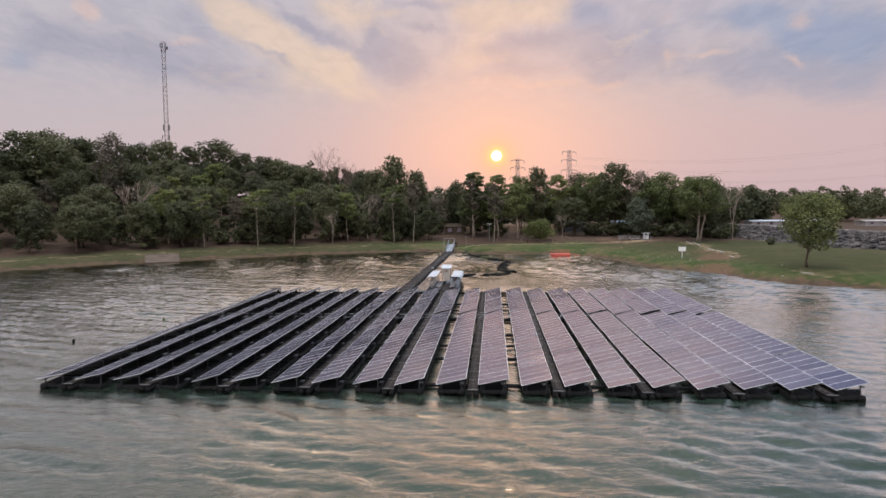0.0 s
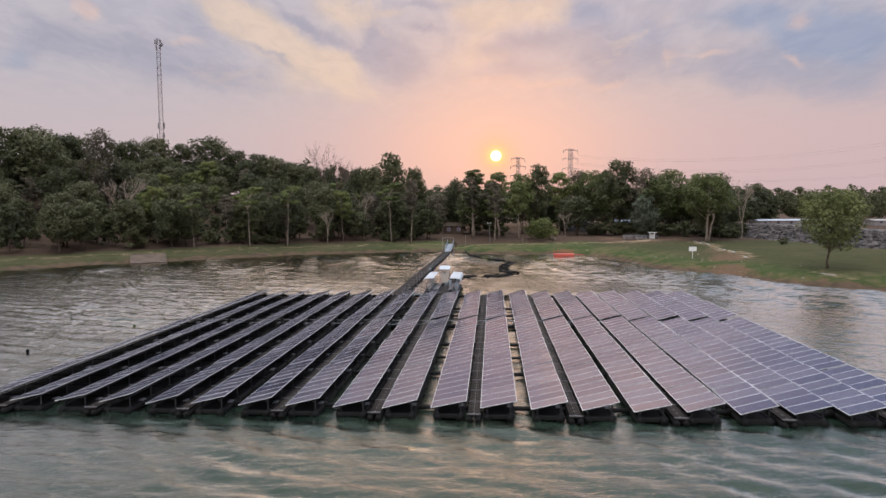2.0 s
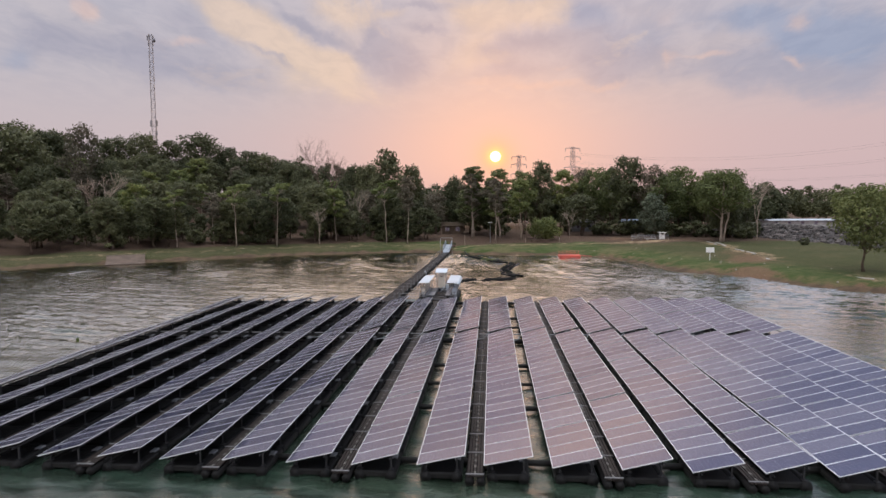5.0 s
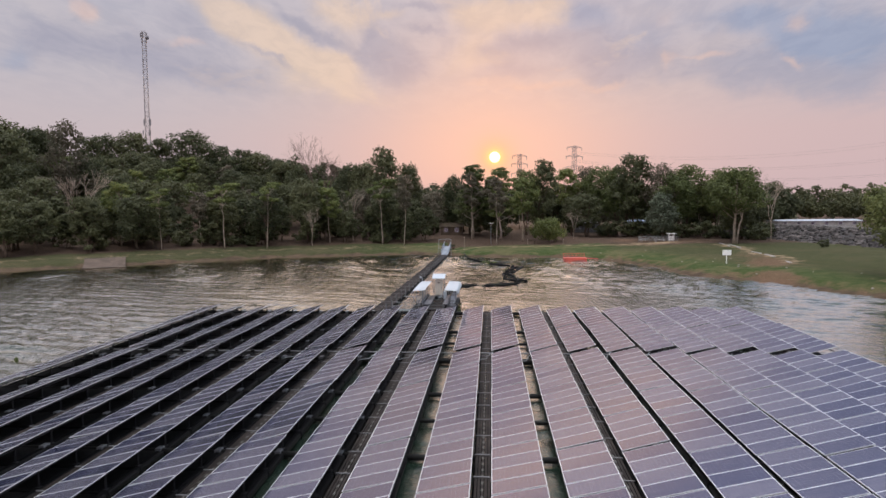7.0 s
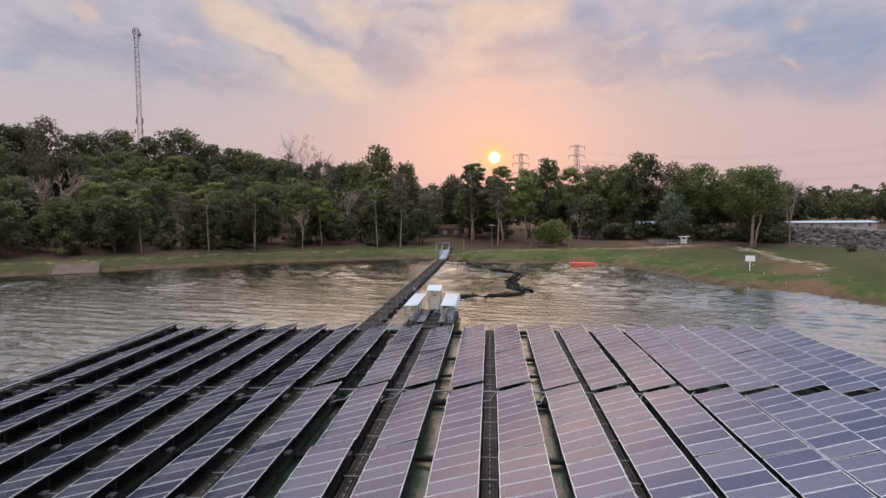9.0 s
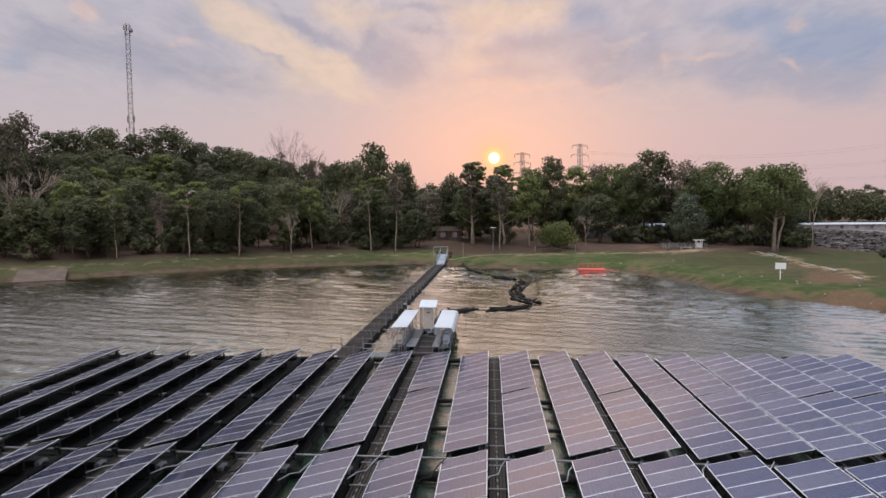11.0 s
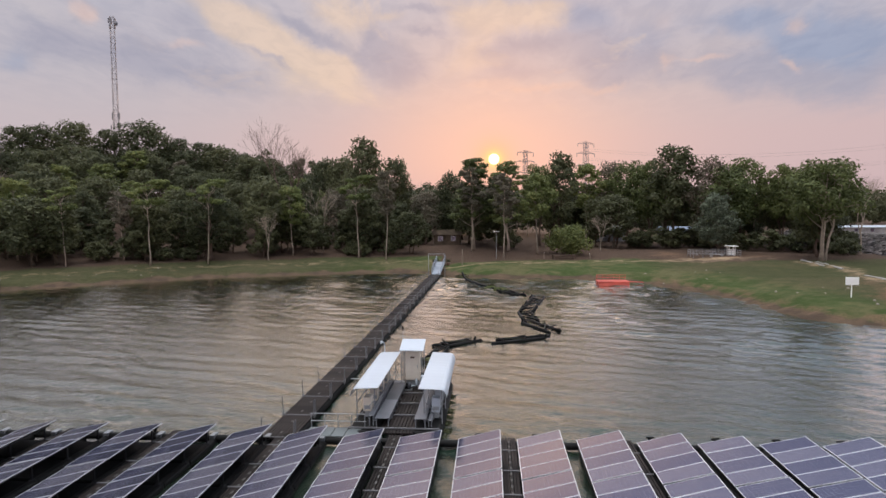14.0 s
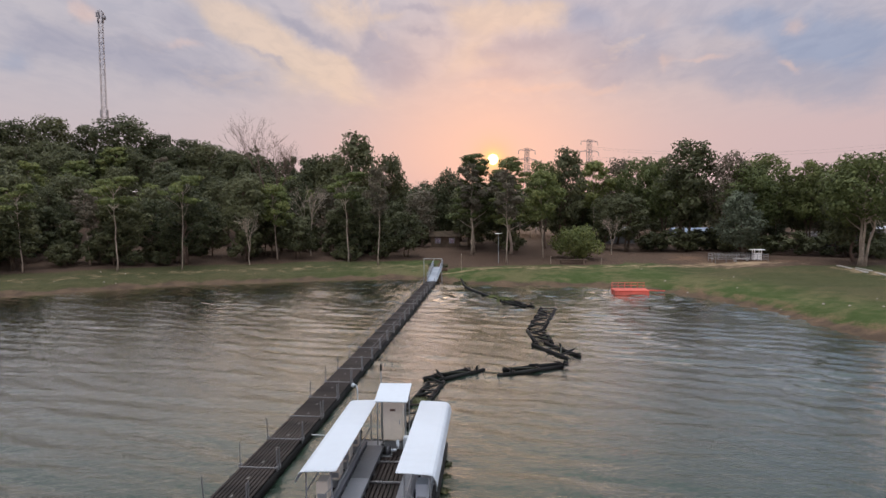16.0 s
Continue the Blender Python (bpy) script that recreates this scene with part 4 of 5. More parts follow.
for k in range(1, 20):
    copy_thing(fitting, pose(PITCH * (k - 9.5) - 0.9 + part_rng.uniform(-0.3, 0.3), 70.75, 0.37, 0, 0, part_rng.uniform(-30, 30)))
# cable conduits strung under the rows near the wide break
for k in range(1, 19):
    x = PITCH * (k - 9.5)
    a = part_rng.uniform(-0.3, 0.3)
    cable = Shape().tube([(x - 0.1, 51.2 + a, 0.55), (x + 0.1, 52.0 + a, 0.46), (x + 0.42, 52.2 + a, 0.44), (x + 0.6, 53.0 + a, 0.5), (x + 0.9, 53.3 + a, 0.72)], 0.028, 5)
    tagged(part("cable", cable, STEEL if k % 3 else BLACK_PIPE, soft=True), "slack cable conduit lying over the floats", "cable", "cables of the array")


# ---------------------------------------------------------------- pier to the shore
PIER_A, PIER_B = Vector((-8.95, 70.4, 0)), Vector((-7.90, 140.5, 0))
PIER_LENGTH, PIER_TURN = (PIER_B - PIER_A).length, -math.degrees(math.atan2(PIER_B.x - PIER_A.x, PIER_B.y - PIER_A.y))
pier = tagged(slat_walk("pier", 1.55, PIER_LENGTH, 10, "long floating pier of black slats with thin steel posts", "pier", 1.5, 3.05))
pier.matrix_basis = pose(*PIER_A, 0, 0, PIER_TURN)
for side in (-0.66, 0.66):
    part("float_pipe", Shape().tube([(side, 0, 0.12), (side, PIER_LENGTH, 0.12)], 0.21, 12), BLACK_PIPE, pier, soft=True)
post_rng = random.Random(5)
right_post = Shape().tube([(0, 0, 0.05), (0, 0, 1.18)], 0.030, 6).box(-0.05, 0.05, -0.05, 0.05, 0.35, 0.5).mesh("post", WEATHERED)
left_post = Shape().tube([(0, 0, 0.05), (0, 0, 1.32)], 0.024, 6).box(-0.05, 0.05, -0.05, 0.05, 0.35, 0.5).mesh("post", WEATHERED)
for k in range(23):
    y = 0.15 + k * 3.05
    part("post", right_post, None, pier).matrix_basis = pose(0.80, y, 0, post_rng.uniform(-2, 2), post_rng.uniform(-2, 2))
    part("post", right_post, None, pier).matrix_basis = pose(0.80, y + 0.22, 0, post_rng.uniform(-2, 2), post_rng.uniform(-2, 2))
    if k != 4:
        part("post", left_post, None, pier).matrix_basis = pose(-0.80, y + 0.1, 0, post_rng.uniform(-3, 3), post_rng.uniform(-3, 3))
for z in (0.78, 1.12):
    for side in (-0.80, 0.80):
        part("rail", Shape().tube([(side, 24, z), (side, PIER_LENGTH, z)], 0.013, 5), WEATHERED, pier)

GANG_STEEL = surface("blue_grey_painted_steel", (0.27, 0.31, 0.36), 0.5, 0.2, 0.25)
gangway = thing("gangway", "blue-grey steel gangway rising from pier to bank", "gangway", (-7.7, 139.6, 0), turn=PIER_TURN)
part("deck", Shape().add([(-0.7, 0.2, 0.50), (0.7, 0.2, 0.50), (0.7, 9.0, 1.75), (-0.7, 9.0, 1.75), (-0.7, 0.2, 0.42), (0.7, 0.2, 0.42), (0.7, 9.0, 1.67), (-0.7, 9.0, 1.67)], [(0, 1, 2, 3), (7, 6, 5, 4), (0, 4, 5, 1), (1, 5, 6, 2), (2, 6, 7, 3), (3, 7, 4, 0)]), GANG_STEEL, gangway)
for side in (-0.72, 0.72):
    truss = Shape()
    for z in (0.12, 0.62, 1.1):
        truss.beam((side, 0.2, 0.5 + z), (side, 9.0, 1.75 + z), 0.05, 0.05)
    for k in range(7):
        y = 0.2 + 8.8 * k / 6
        truss.beam((side, y, 0.5 + 1.25 * k / 6), (side, y, 1.6 + 1.25 * k / 6), 0.05, 0.05)
        if k < 6:
            truss.beam((side, y, 0.6 + 1.25 * k / 6), (side, y + 8.8 / 6, 1.6 + 1.25 * (k + 1) / 6), 0.03, 0.03)
    part("side_truss", truss, GANG_STEEL, gangway)
portal = thing("portal_frame", "thin pale steel portal at the head of the pier", "frame", (-7.65, 140.6, 0), turn=PIER_TURN)
for side in (-1.3, 1.3):
    part("post", Shape().tube([(side, 0, -0.3), (side, 0, 3.7)], 0.045, 8), STEEL, portal)
part("crossbar", Shape().beam((-1.35, 0, 3.7), (1.35, 0, 3.7), 0.08, 0.08), STEEL, portal)
POT = surface("brown_glazed_pots", (0.16, 0.10, 0.07), 0.45)
for k, x in enumerate((-8.9, -8.3, -7.0, -6.4)):
    pot = thing("plant_pot", "brown pot with a small shrub at the pier head", "plant pot", (x, 149.6 + 0.3 * (k % 2), float(ground_height(x, 149.7))), "pots at the pier head")
    part("pot", Shape().tube([(0, 0, 0), (0, 0, 0.1), (0, 0, 0.5), (0, 0, 0.56)], [0.2, 0.26, 0.34, 0.30], 10), POT, pot, soft=True)
    part("leaves", leaf_mesh("leaves", [(0, 0, 0.9, 0.4, 1.0)], 160, 0.16, LEAF, np.random.default_rng(50 + k)), None, pot)


# ---------------------------------------------------------------- inverter platform with roofs
WHITE_SHEET = surface("white_coated_roof_sheet", (0.48, 0.53, 0.58), 0.4, 0.0, 0.05, 5, 0.03, 0.4, 0.5)
BEIGE = surface("beige_cabinet_paint", (0.74, 0.66, 0.55), 0.5, 0, 0.08, 6, 0.03)
TRAY = surface("dull_tray_covers", (0.17, 0.18, 0.20), 0.4, 0.45, 0.15, 8, 0.05)
TRAY_DARK = surface("weathered_tray_covers", (0.075, 0.08, 0.09), 0.45, 0.4, 0.25, 8, 0.05)
TEAL_DECK = surface("grey_green_deck_plates", (0.13, 0.15, 0.15), 0.6, 0.1, 0.2)

platform = thing("inverter_platform", "floating platform of black pipes and slats behind the panels", "platform", (-3.5, 71.2, 0))
slat = Shape().box(-0.06, 0.06, 0, 8.3, 0.42, 0.48).mesh("slat", GRATING)
for k in range(10):
    part("slat", slat, None, platform).matrix_basis = Matrix.Translation((-0.78 + k * 0.165, 0, 0))
bar = Shape().box(-2.4, 2.0, -0.04, 0.04, 0.45, 0.51).mesh("cross_bar", WEATHERED)
for k in range(5):
    part("cross_bar", bar, None, platform).matrix_basis = Matrix.Translation((0, 0.5 + k * 1.85, 0.045))
for px in (-2.2, -1.7, -1.1, -0.3, 0.5, 1.2, 1.6, 1.9):
    part("float_pipe", Shape().tube([(px, -0.2, 0.14), (px, 8.9, 0.14)], 0.22, 12), BLACK_PIPE, platform, soft=True)
for px0, px1 in ((-2.35, -0.85), (0.75, 1.95)):
    part("float_block", Shape().box(px0, px1, 0.35, 8.7, 0.26, 0.44, 0, 0.05), BLACK_PIPE, platform)


def shelter(x, mirror, label):
    """A long white roof on thin posts, its outer edge bent down."""
    s = -1 if mirror else 1
    ob = thing("inverter_shelter", label, "shelter", (x, 72.45, 0.2), "shelters of the platform")
    profile = [(-0.66, 2.03), (0.40, 1.99), (0.54, 1.96), (0.63, 1.88), (0.69, 1.74), (0.72, 1.60)]
    sheet = Shape()
    rows = 26
    verts = []
    for k in range(rows + 1):
        wave = 0.007 * (-1) ** k * (1 if 0 < k < rows else 0)
        for px, z in profile:
            verts.append((s * px, 7.5 * k / rows, z + wave * 0.3 + (wave if z < 1.9 else 0)))
    n = len(profile)
    faces = [(k * n + i, k * n + i + 1, (k + 1) * n + i + 1, (k + 1) * n + i) for k in range(rows) for i in range(n - 1)]
    sheet.add(verts, faces)
    low = [(a, b, c - 0.02) for a, b, c in verts]
    sheet.add(low, [face[::-1] for face in faces])
    part("roof_sheet", sheet, WHITE_SHEET, ob)
    for y in (0.35, 2.6, 4.9, 7.15):
        for px in (-0.42, 0.46):
            part("post", Shape().tube([(s * px, y, 0.20), (s * px, y, 1.97)], 0.028, 6), STEEL, ob)
        part("rafter", Shape().beam((-s * 0.6, y, 1.965), (s * 0.5, y, 1.94), 0.05, 0.04), STEEL, ob)
        part("side_bar", Shape().beam((s * 0.46, y, 1.15), (s * 0.46, min(y + 2.3, 7.2), 1.15), 0.04, 0.04), STEEL, ob)
    part("rail", Shape().beam((-s * 0.42, 0.35, 0.95), (-s * 0.42, 7.15, 0.95), 0.04, 0.04), STEEL, ob)
    part("brace", Shape().beam((s * 0.46, 0.35, 0.45), (s * -0.42, 0.35, 1.3), 0.03, 0.03), STEEL, ob)
    return ob


shelter(-5.22, True, "white sheet-metal shelter roof over grey inverters on thin posts")
shelter(-1.93, False, "white sheet-metal shelter roof with a curved edge on thin posts")


def inverter(x, y, label, colour):
    ob = thing("inverter", label, "inverter", (x, y - 0.4, 0.85), "inverters under the shelters")
    part("case", Shape().box(-0.20, 0.20, -0.28, 0.28, 0, 0.72, 0, 0.03), colour, ob)
    part("vent", Shape().box(-0.16, 0.16, -0.292, -0.276, 0.12, 0.30), STEEL, ob)
    part("bracket", Shape().box(-0.14, 0.14, -0.2, 0.2, -0.30, 0.0), STEEL, ob)


for y in (73.75, 75.4, 77.0, 78.6):
    inverter(-5.22, y, "beige inverter cabinet hung under the shelter roof", BEIGE)
    inverter(-1.80, y, "white inverter cabinet hung under the shelter roof", WHITE_SHEET)


def tray(x0, x1, y0, y1, z, material, label):
    ob = thing("cable_tray", label, "cable tray", ((x0 + x1) / 2, y0, 0))
    half = (x1 - x0) / 2
    cover = Shape().box(-half, half, 0, y1 - y0, z - 0.03, z, 0, 0.008).box(-half, -half + 0.03, 0, y1 - y0, z - 0.16, z - 0.032).box(half - 0.03, half, 0, y1 - y0, z - 0.16, z - 0.032)
    part("cover", cover, material, ob)
    for k in range(int((y1 - y0) / 1.1) + 1):
        y = min(0.1 + 1.1 * k, y1 - y0 - 0.1)
        part("leg", Shape().box(-half * 0.9, -half * 0.9 + 0.05, y - 0.025, y + 0.025, 0.44, z - 0.1), STEEL, ob)
        part("leg", Shape().box(half * 0.9 - 0.05, half * 0.9, y - 0.025, y + 0.025, 0.44, z - 0.1), STEEL, ob)


tray(-4.65, -3.95, 72.0, 74.9, 0.90, TRAY, "bright galvanised cable tray cover beside the walkway")
tray(-4.65, -3.95, 74.92, 78.0, 0.90, TRAY_DARK, "dull weathered cable tray cover beside the walkway")
tray(-4.98, -4.72, 72.1, 78.3, 0.98, TRAY, "narrow galvanised cable tray under the shelter")
tray(-2.74, -2.18, 72.0, 78.0, 0.90, TRAY, "bright galvanised cable tray cover under the shelter")
tray(-2.10, -1.90, 72.1, 75.5, 0.80, TRAY, "narrow galvanised cable tray under the shelter")

cabin = thing("switch_cabinet", "beige electrical cabinet under a small white roof", "cabinet", (-3.66, 78.9, 0))
part("body", Shape().box(-0.42, 0.42, -0.25, 0.30, 0.85, 2.55, 0, 0.02), BEIGE, cabin)
door = part("door", Shape().box(-0.38, 0.38, -0.275, -0.253, 0.92, 2.48, 0, 0.008), BEIGE, cabin)
part("plate", Shape().box(-0.12, 0.12, -0.285, -0.277, 2.16, 2.27), POT, door, "small brown plate with unreadable marks")
part("handle", Shape().box(0.28, 0.31, -0.30, -0.277, 1.6, 1.78), STEEL, door)
part("roof", Shape().add([(-0.70, -0.75, 2.74), (0.70, -0.75, 2.74), (0.70, 0.72, 3.10), (-0.70, 0.72, 3.10), (-0.70, -0.75, 2.70), (0.70, -0.75, 2.70), (0.70, 0.72, 3.06), (-0.70, 0.72, 3.06)], [(0, 1, 2, 3), (7, 6, 5, 4), (0, 4, 5, 1), (1, 5, 6, 2), (2, 6, 7, 3), (3, 7, 4, 0)]), WHITE_SHEET, cabin)
for px in (-0.6, 0.6):
    for py, top in ((-0.6, 2.72), (0.6, 3.02)):
        part("post", Shape().tube([(px, py, 0.2), (px, py, top)], 0.03, 6), STEEL, cabin)
part("plinth", Shape().box(-0.75, 0.75, -0.8, 0.75, 0.30, 0.46, 0, 0.03), BLACK_PIPE, cabin)
part("base_frame", Shape().box(-0.40, 0.40, -0.2, 0.26, 0.46, 0.85), STEEL, cabin)
small_box = thing("junction_box", "white upright junction box beside the cabinet", "box", (-2.92, 78.0, 0))
part("case", Shape().box(-0.18, 0.18, -0.14, 0.14, 0.52, 1.32, 0, 0.02), WHITE_SHEET, small_box)
part("lid", Shape().box(-0.15, 0.15, -0.158, -0.142, 0.58, 1.26), WHITE_SHEET, small_box)
pump = thing("pump", "dark pump with pale pipes behind the walkway", "pump", (-3.85, 78.0, 0.48))
part("motor", Shape().tube([(-0.35, 0, 0.22), (0.0, 0, 0.22)], 0.17, 12), BLACK_PIPE, pump, soft=True)
part("casing", Shape().tube([(0.02, 0, 0.22), (0.10, 0, 0.22), (0.18, 0, 0.22)], [0.20, 0.22, 0.14], 12), TRAY_DARK, pump, soft=True)
part("pipe", Shape().tube([(0.2, 0, 0.22), (0.42, 0, 0.22), (0.48, 0.06, 0.3), (0.48, 0.1, 0.62)], 0.06, 8), WHITE_SHEET, pump, soft=True)
part("foot", Shape().box(-0.4, 0.25, -0.18, 0.18, 0, 0.06), STEEL, pump)
crate = thing("crate", "grey-green crate of spare fittings on the platform", "crate", (-4.55, 78.5, 0.46))
part("case", Shape().box(-0.4, 0.4, -0.25, 0.25, 0, 0.30, 0, 0.02), TEAL_DECK, crate)
part("rim", Shape().box(-0.42, 0.42, -0.27, 0.27, 0.302, 0.34), STEEL, crate)
mast = thing("sensor_mast", "thin mast with a small dark weather sensor", "mast", (-4.45, 80.3, 0))
part("pole", Shape().tube([(0, 0, 0.2), (0, 0, 3.5)], 0.022, 6), STEEL, mast)
part("sensor", Shape().tube([(0, 0, 3.45), (0, 0, 3.55), (0, 0, 3.72), (0, 0, 3.78)], [0.03, 0.055, 0.055, 0.02], 8), BLACK_PIPE, mast, soft=True)
camera_post = thing("surveillance_post", "white camera housing on a thin goose-neck pole", "camera post", (-5.75, 81.2, 0))
part("pole", Shape().tube([(0, 0, 0.1), (0, 0, 2.3), (-0.05, 0, 2.5), (-0.2, 0, 2.58)], 0.025, 6), WHITE_SHEET, camera_post, soft=True)
part("housing", Shape().tube([(-0.2, 0, 2.60), (-0.22, 0, 2.48), (-0.22, 0, 2.42)], [0.06, 0.075, 0.03], 10), WHITE_SHEET, camera_post, soft=True)
part("footing", Shape().tube([(0, -0.5, 0.12), (0, 0.3, 0.12)], 0.16, 8), BLACK_PIPE, camera_post)

landing = thing("landing", "grey-green deck plates with a tube railing beside the pier", "landing", (-6.5, 71.3, 0))
for k in range(4):
    part("plate", Shape().box(-1.25 + 0.63 * k, -0.65 + 0.63 * k, -0.55, 0.55, 0.40, 0.46, 0, 0.01), TEAL_DECK, landing)
for px in (-1.0, 1.0):
    part("float_pipe", Shape().tube([(px, -0.8, 0.14), (px, 0.8, 0.14)], 0.24, 10), BLACK_PIPE, landing, soft=True)
for k in range(5):
    part("post", Shape().tube([(-1.2 + 0.65 * k, 0.56, 0.40), (-1.2 + 0.65 * k, 0.56, 1.12)], 0.022, 6), STEEL, landing)
for z in (0.76, 1.12):
    part("rail", Shape().tube([(-1.25, 0.56, z), (1.45, 0.56, z)], 0.022, 6), STEEL, landing)
strut = tagged(part("strut", Shape().tube([(-7.7, 80.2, 0.45), (-5.9, 80.0, 0.45)], 0.035, 6), STEEL), "steel strut between pier and platform", "strut")


# ---------------------------------------------------------------- loose floats, raft
def boom(a, b, gap, label, radius=0.15, seed=0):
    """A ladder of two black pipes with cross timbers, afloat from a to b."""
    rng = random.Random(seed)
    a, b = Vector((*a, 0)), Vector((*b, 0))
    length = (b - a).length
    ob = thing("pipe_float", label, "float", tuple(a), "loose pipe floats", -math.degrees(math.atan2(b.x - a.x, b.y - a.y)))
    for side in (-1, 1):
        slack = rng.uniform(-0.5, 0.5)
        part("pipe", Shape().tube([(side * gap / 2, slack, 0.10), (side * gap / 2 + rng.uniform(-0.15, 0.15), length + slack, 0.10)], radius, 10), BLACK_PIPE, ob, soft=True)
    for k in range(max(2, int(length / 1.3))):
        y = 0.5 + k * (length - 1) / max(1, int(length / 1.3) - 1)
        part("cross_timber", Shape().beam((-gap * 0.6, y + rng.uniform(-0.25, 0.25), 0.25), (gap * 0.6, y + rng.uniform(-0.5, 0.5), 0.25), 0.10, 0.07), GRATING, ob)
        part("clamp", Shape().tube([(rng.choice((-1, 1)) * gap / 2, y, 0.2), (rng.choice((-1, 1)) * gap / 2, y + 0.1, 0.5)], [0.10, 0.06], 6), BLACK_PIPE, ob)
    part("brace", Shape().beam((-gap / 2, 0.6, 0.26), (gap / 2, min(length - 0.5, 2.4), 0.26), 0.08, 0.06), ALGAE, ob)
    return ob


boom((-3.1, 90.9), (-0.3, 93.4), 0.9, "black pipe float with timber cross pieces, drifting", 0.125, 1)
boom((1.2, 92.6), (5.7, 94.9), 1.0, "black pipe float with timber cross pieces, drifting", 0.125, 2)
boom((6.5, 97.2), (4.3, 101.6), 1.2, "tangled black pipe float with weed", 0.12, 3)
boom((4.9, 101.5), (4.6, 107.2), 1.3, "tangled black pipe float with weed", 0.12, 4)
boom((4.7, 107.5), (6.7, 118.0), 1.3, "long black pipe float with many cross timbers", 0.12, 5)
boom((5.0, 119.3), (2.4, 123.6), 0.9, "black pipe float near the shore", 0.11, 6)
boom((-4.0, 82.2), (-2.7, 90.2), 0.9, "weedy black pipe float moored to the platform", 0.12, 7)
shore_pipe = Shape().tube([(2.0, 124.5, 0.08), (0.2, 128.5, 0.10), (-1.8, 133.4, 0.1), (-2.9, 137.5, 0.12), (-3.6, 142.0, 0.6)], 0.14, 8)
tagged(part("shore_pipe", shore_pipe, BLACK_PIPE, soft=True), "black pipe running from the floats to the bank", "pipe")
rope = Shape().tube([(-0.2, 93.3, 0.06), (0.5, 92.9, 0.02), (1.2, 92.7, 0.06)], 0.03, 5)
tagged(part("rope", rope, ALGAE), "weedy rope between two floats", "rope")
for k, (x, y, r) in enumerate(((2.2, 125.2, 1.0), (1.0, 127.0, 0.8), (-3.6, 140.8, 1.1), (5.2, 104.0, 0.6), (-3.4, 86.5, 0.6), (-1.35, 72.0, 0.22), (-1.25, 72.9, 0.25), (-1.3, 73.9, 0.28), (-1.25, 74.8, 0.22), (-1.3, 75.9, 0.26), (-1.25, 77.1, 0.22), (-1.3, 78.3, 0.25))):
    weed = new("water_weed", leaf_mesh("water_weed", [(0, 0, 0, r, 0.22)], 320 if r > 0.3 else 90, 0.22 if r > 0.3 else 0.12, LEAF_BRIGHT if k < 2 else LEAF, np.random.default_rng(70 + k)))
    tagged(weed, "clump of green weed caught on the floats", "water weed", kind="stuff").location = (x, y, 0.12 if r > 0.3 else 0.04)

RED = surface("faded_red_orange_paint", (0.55, 0.095, 0.065), 0.5, 0, 0.2, 6, 0.1)
raft = thing("raft", "faded red pontoon raft with a railing, moored at the bank", "raft", (18.2, 130.8, 0))
for py in (-0.75, 0.75):
    part("pontoon", Shape().box(-2.1, 2.1, py - 0.45, py + 0.45, -0.1, 0.50, 0, 0.10), RED, raft)
part("deck", Shape().box(-2.15, 2.15, -1.25, 1.25, 0.502, 0.60, 0, 0.02), RED, raft)
for k in range(6):
    part("post", Shape().tube([(-2.0 + 0.8 * k, 1.15, 0.6), (-2.0 + 0.8 * k, 1.15, 1.30)], 0.03, 6), RED, raft)
for z in (0.95, 1.30):
    part("rail", Shape().tube([(-2.1, 1.15, z), (2.1, 1.15, z)], 0.03, 6), RED, raft)
part("boom_arm", Shape().beam((2.1, 0.3, 0.45), (4.6, 1.2, 0.25), 0.14, 0.12), RED, raft)
for x, y, colour, label in ((-33.6, 42.0, BLACK_PIPE, "small dark mooring buoy"), (-31.0, 52.0, LEAF_BRIGHT, "small yellow mooring buoy")):
    buoy = thing("buoy", label, "buoy", (x, y, 0))
    part("body", Shape().tube([(0, 0, -0.1), (0, 0, 0.05), (0, 0, 0.2), (0, 0, 0.3)], [0.06, 0.12, 0.11, 0.04], 10), colour, buoy, soft=True)
    part("ring", Shape().tube([(0, 0, 0.3), (0, 0, 0.4)], 0.03, 6), STEEL, buoy)


# ---------------------------------------------------------------- on the banks
def stand(x, y):
    return float(ground_height(x, y))


WHITE_PAINT = surface("white_board_paint", (0.84, 0.83, 0.80), 0.5, 0, 0.06)
sign = thing("sign_board", "blank white sign board on a post in the grass", "sign", (38.7, 110.0, stand(38.7, 110.0) - 0.1))
part("board", Shape().box(-0.66, 0.66, -0.03, 0.03, 1.42, 2.24, 0, 0.01), WHITE_PAINT, sign)
part("post", Shape().box(-0.05, 0.05, 0.032, 0.11, 0, 2.1), WHITE_PAINT, sign)

ramp = thing("concrete_ramp", "brown stained concrete slab ramp running into the lake", "ramp", (-67.6, 116.6, 0), turn=31)
part("slab", Shape().add([(-3.4, 0, -0.25), (3.4, 0, -0.25), (3.4, 6.0, 1.2), (-3.4, 6.0, 1.2), (-3.4, 0, 0.10), (3.4, 0, 0.10), (3.4, 6.0, 1.50), (-3.4, 6.0, 1.50)], [(3, 2, 1, 0), (4, 5, 6, 7), (0, 1, 5, 4), (1, 2, 6, 5), (2, 3, 7, 6), (3, 0, 4, 7)]), surface("brown_stained_concrete", (0.095, 0.066, 0.048), 0.9, 0, 0.3), ramp)
for y, z in ((0.02, 0.108), (5.75, 1.44)):
    part("edge_beam", Shape().box(-3.5, 3.5, y, y + 0.22, z, z + 0.10), WORN_RAMP, ramp)

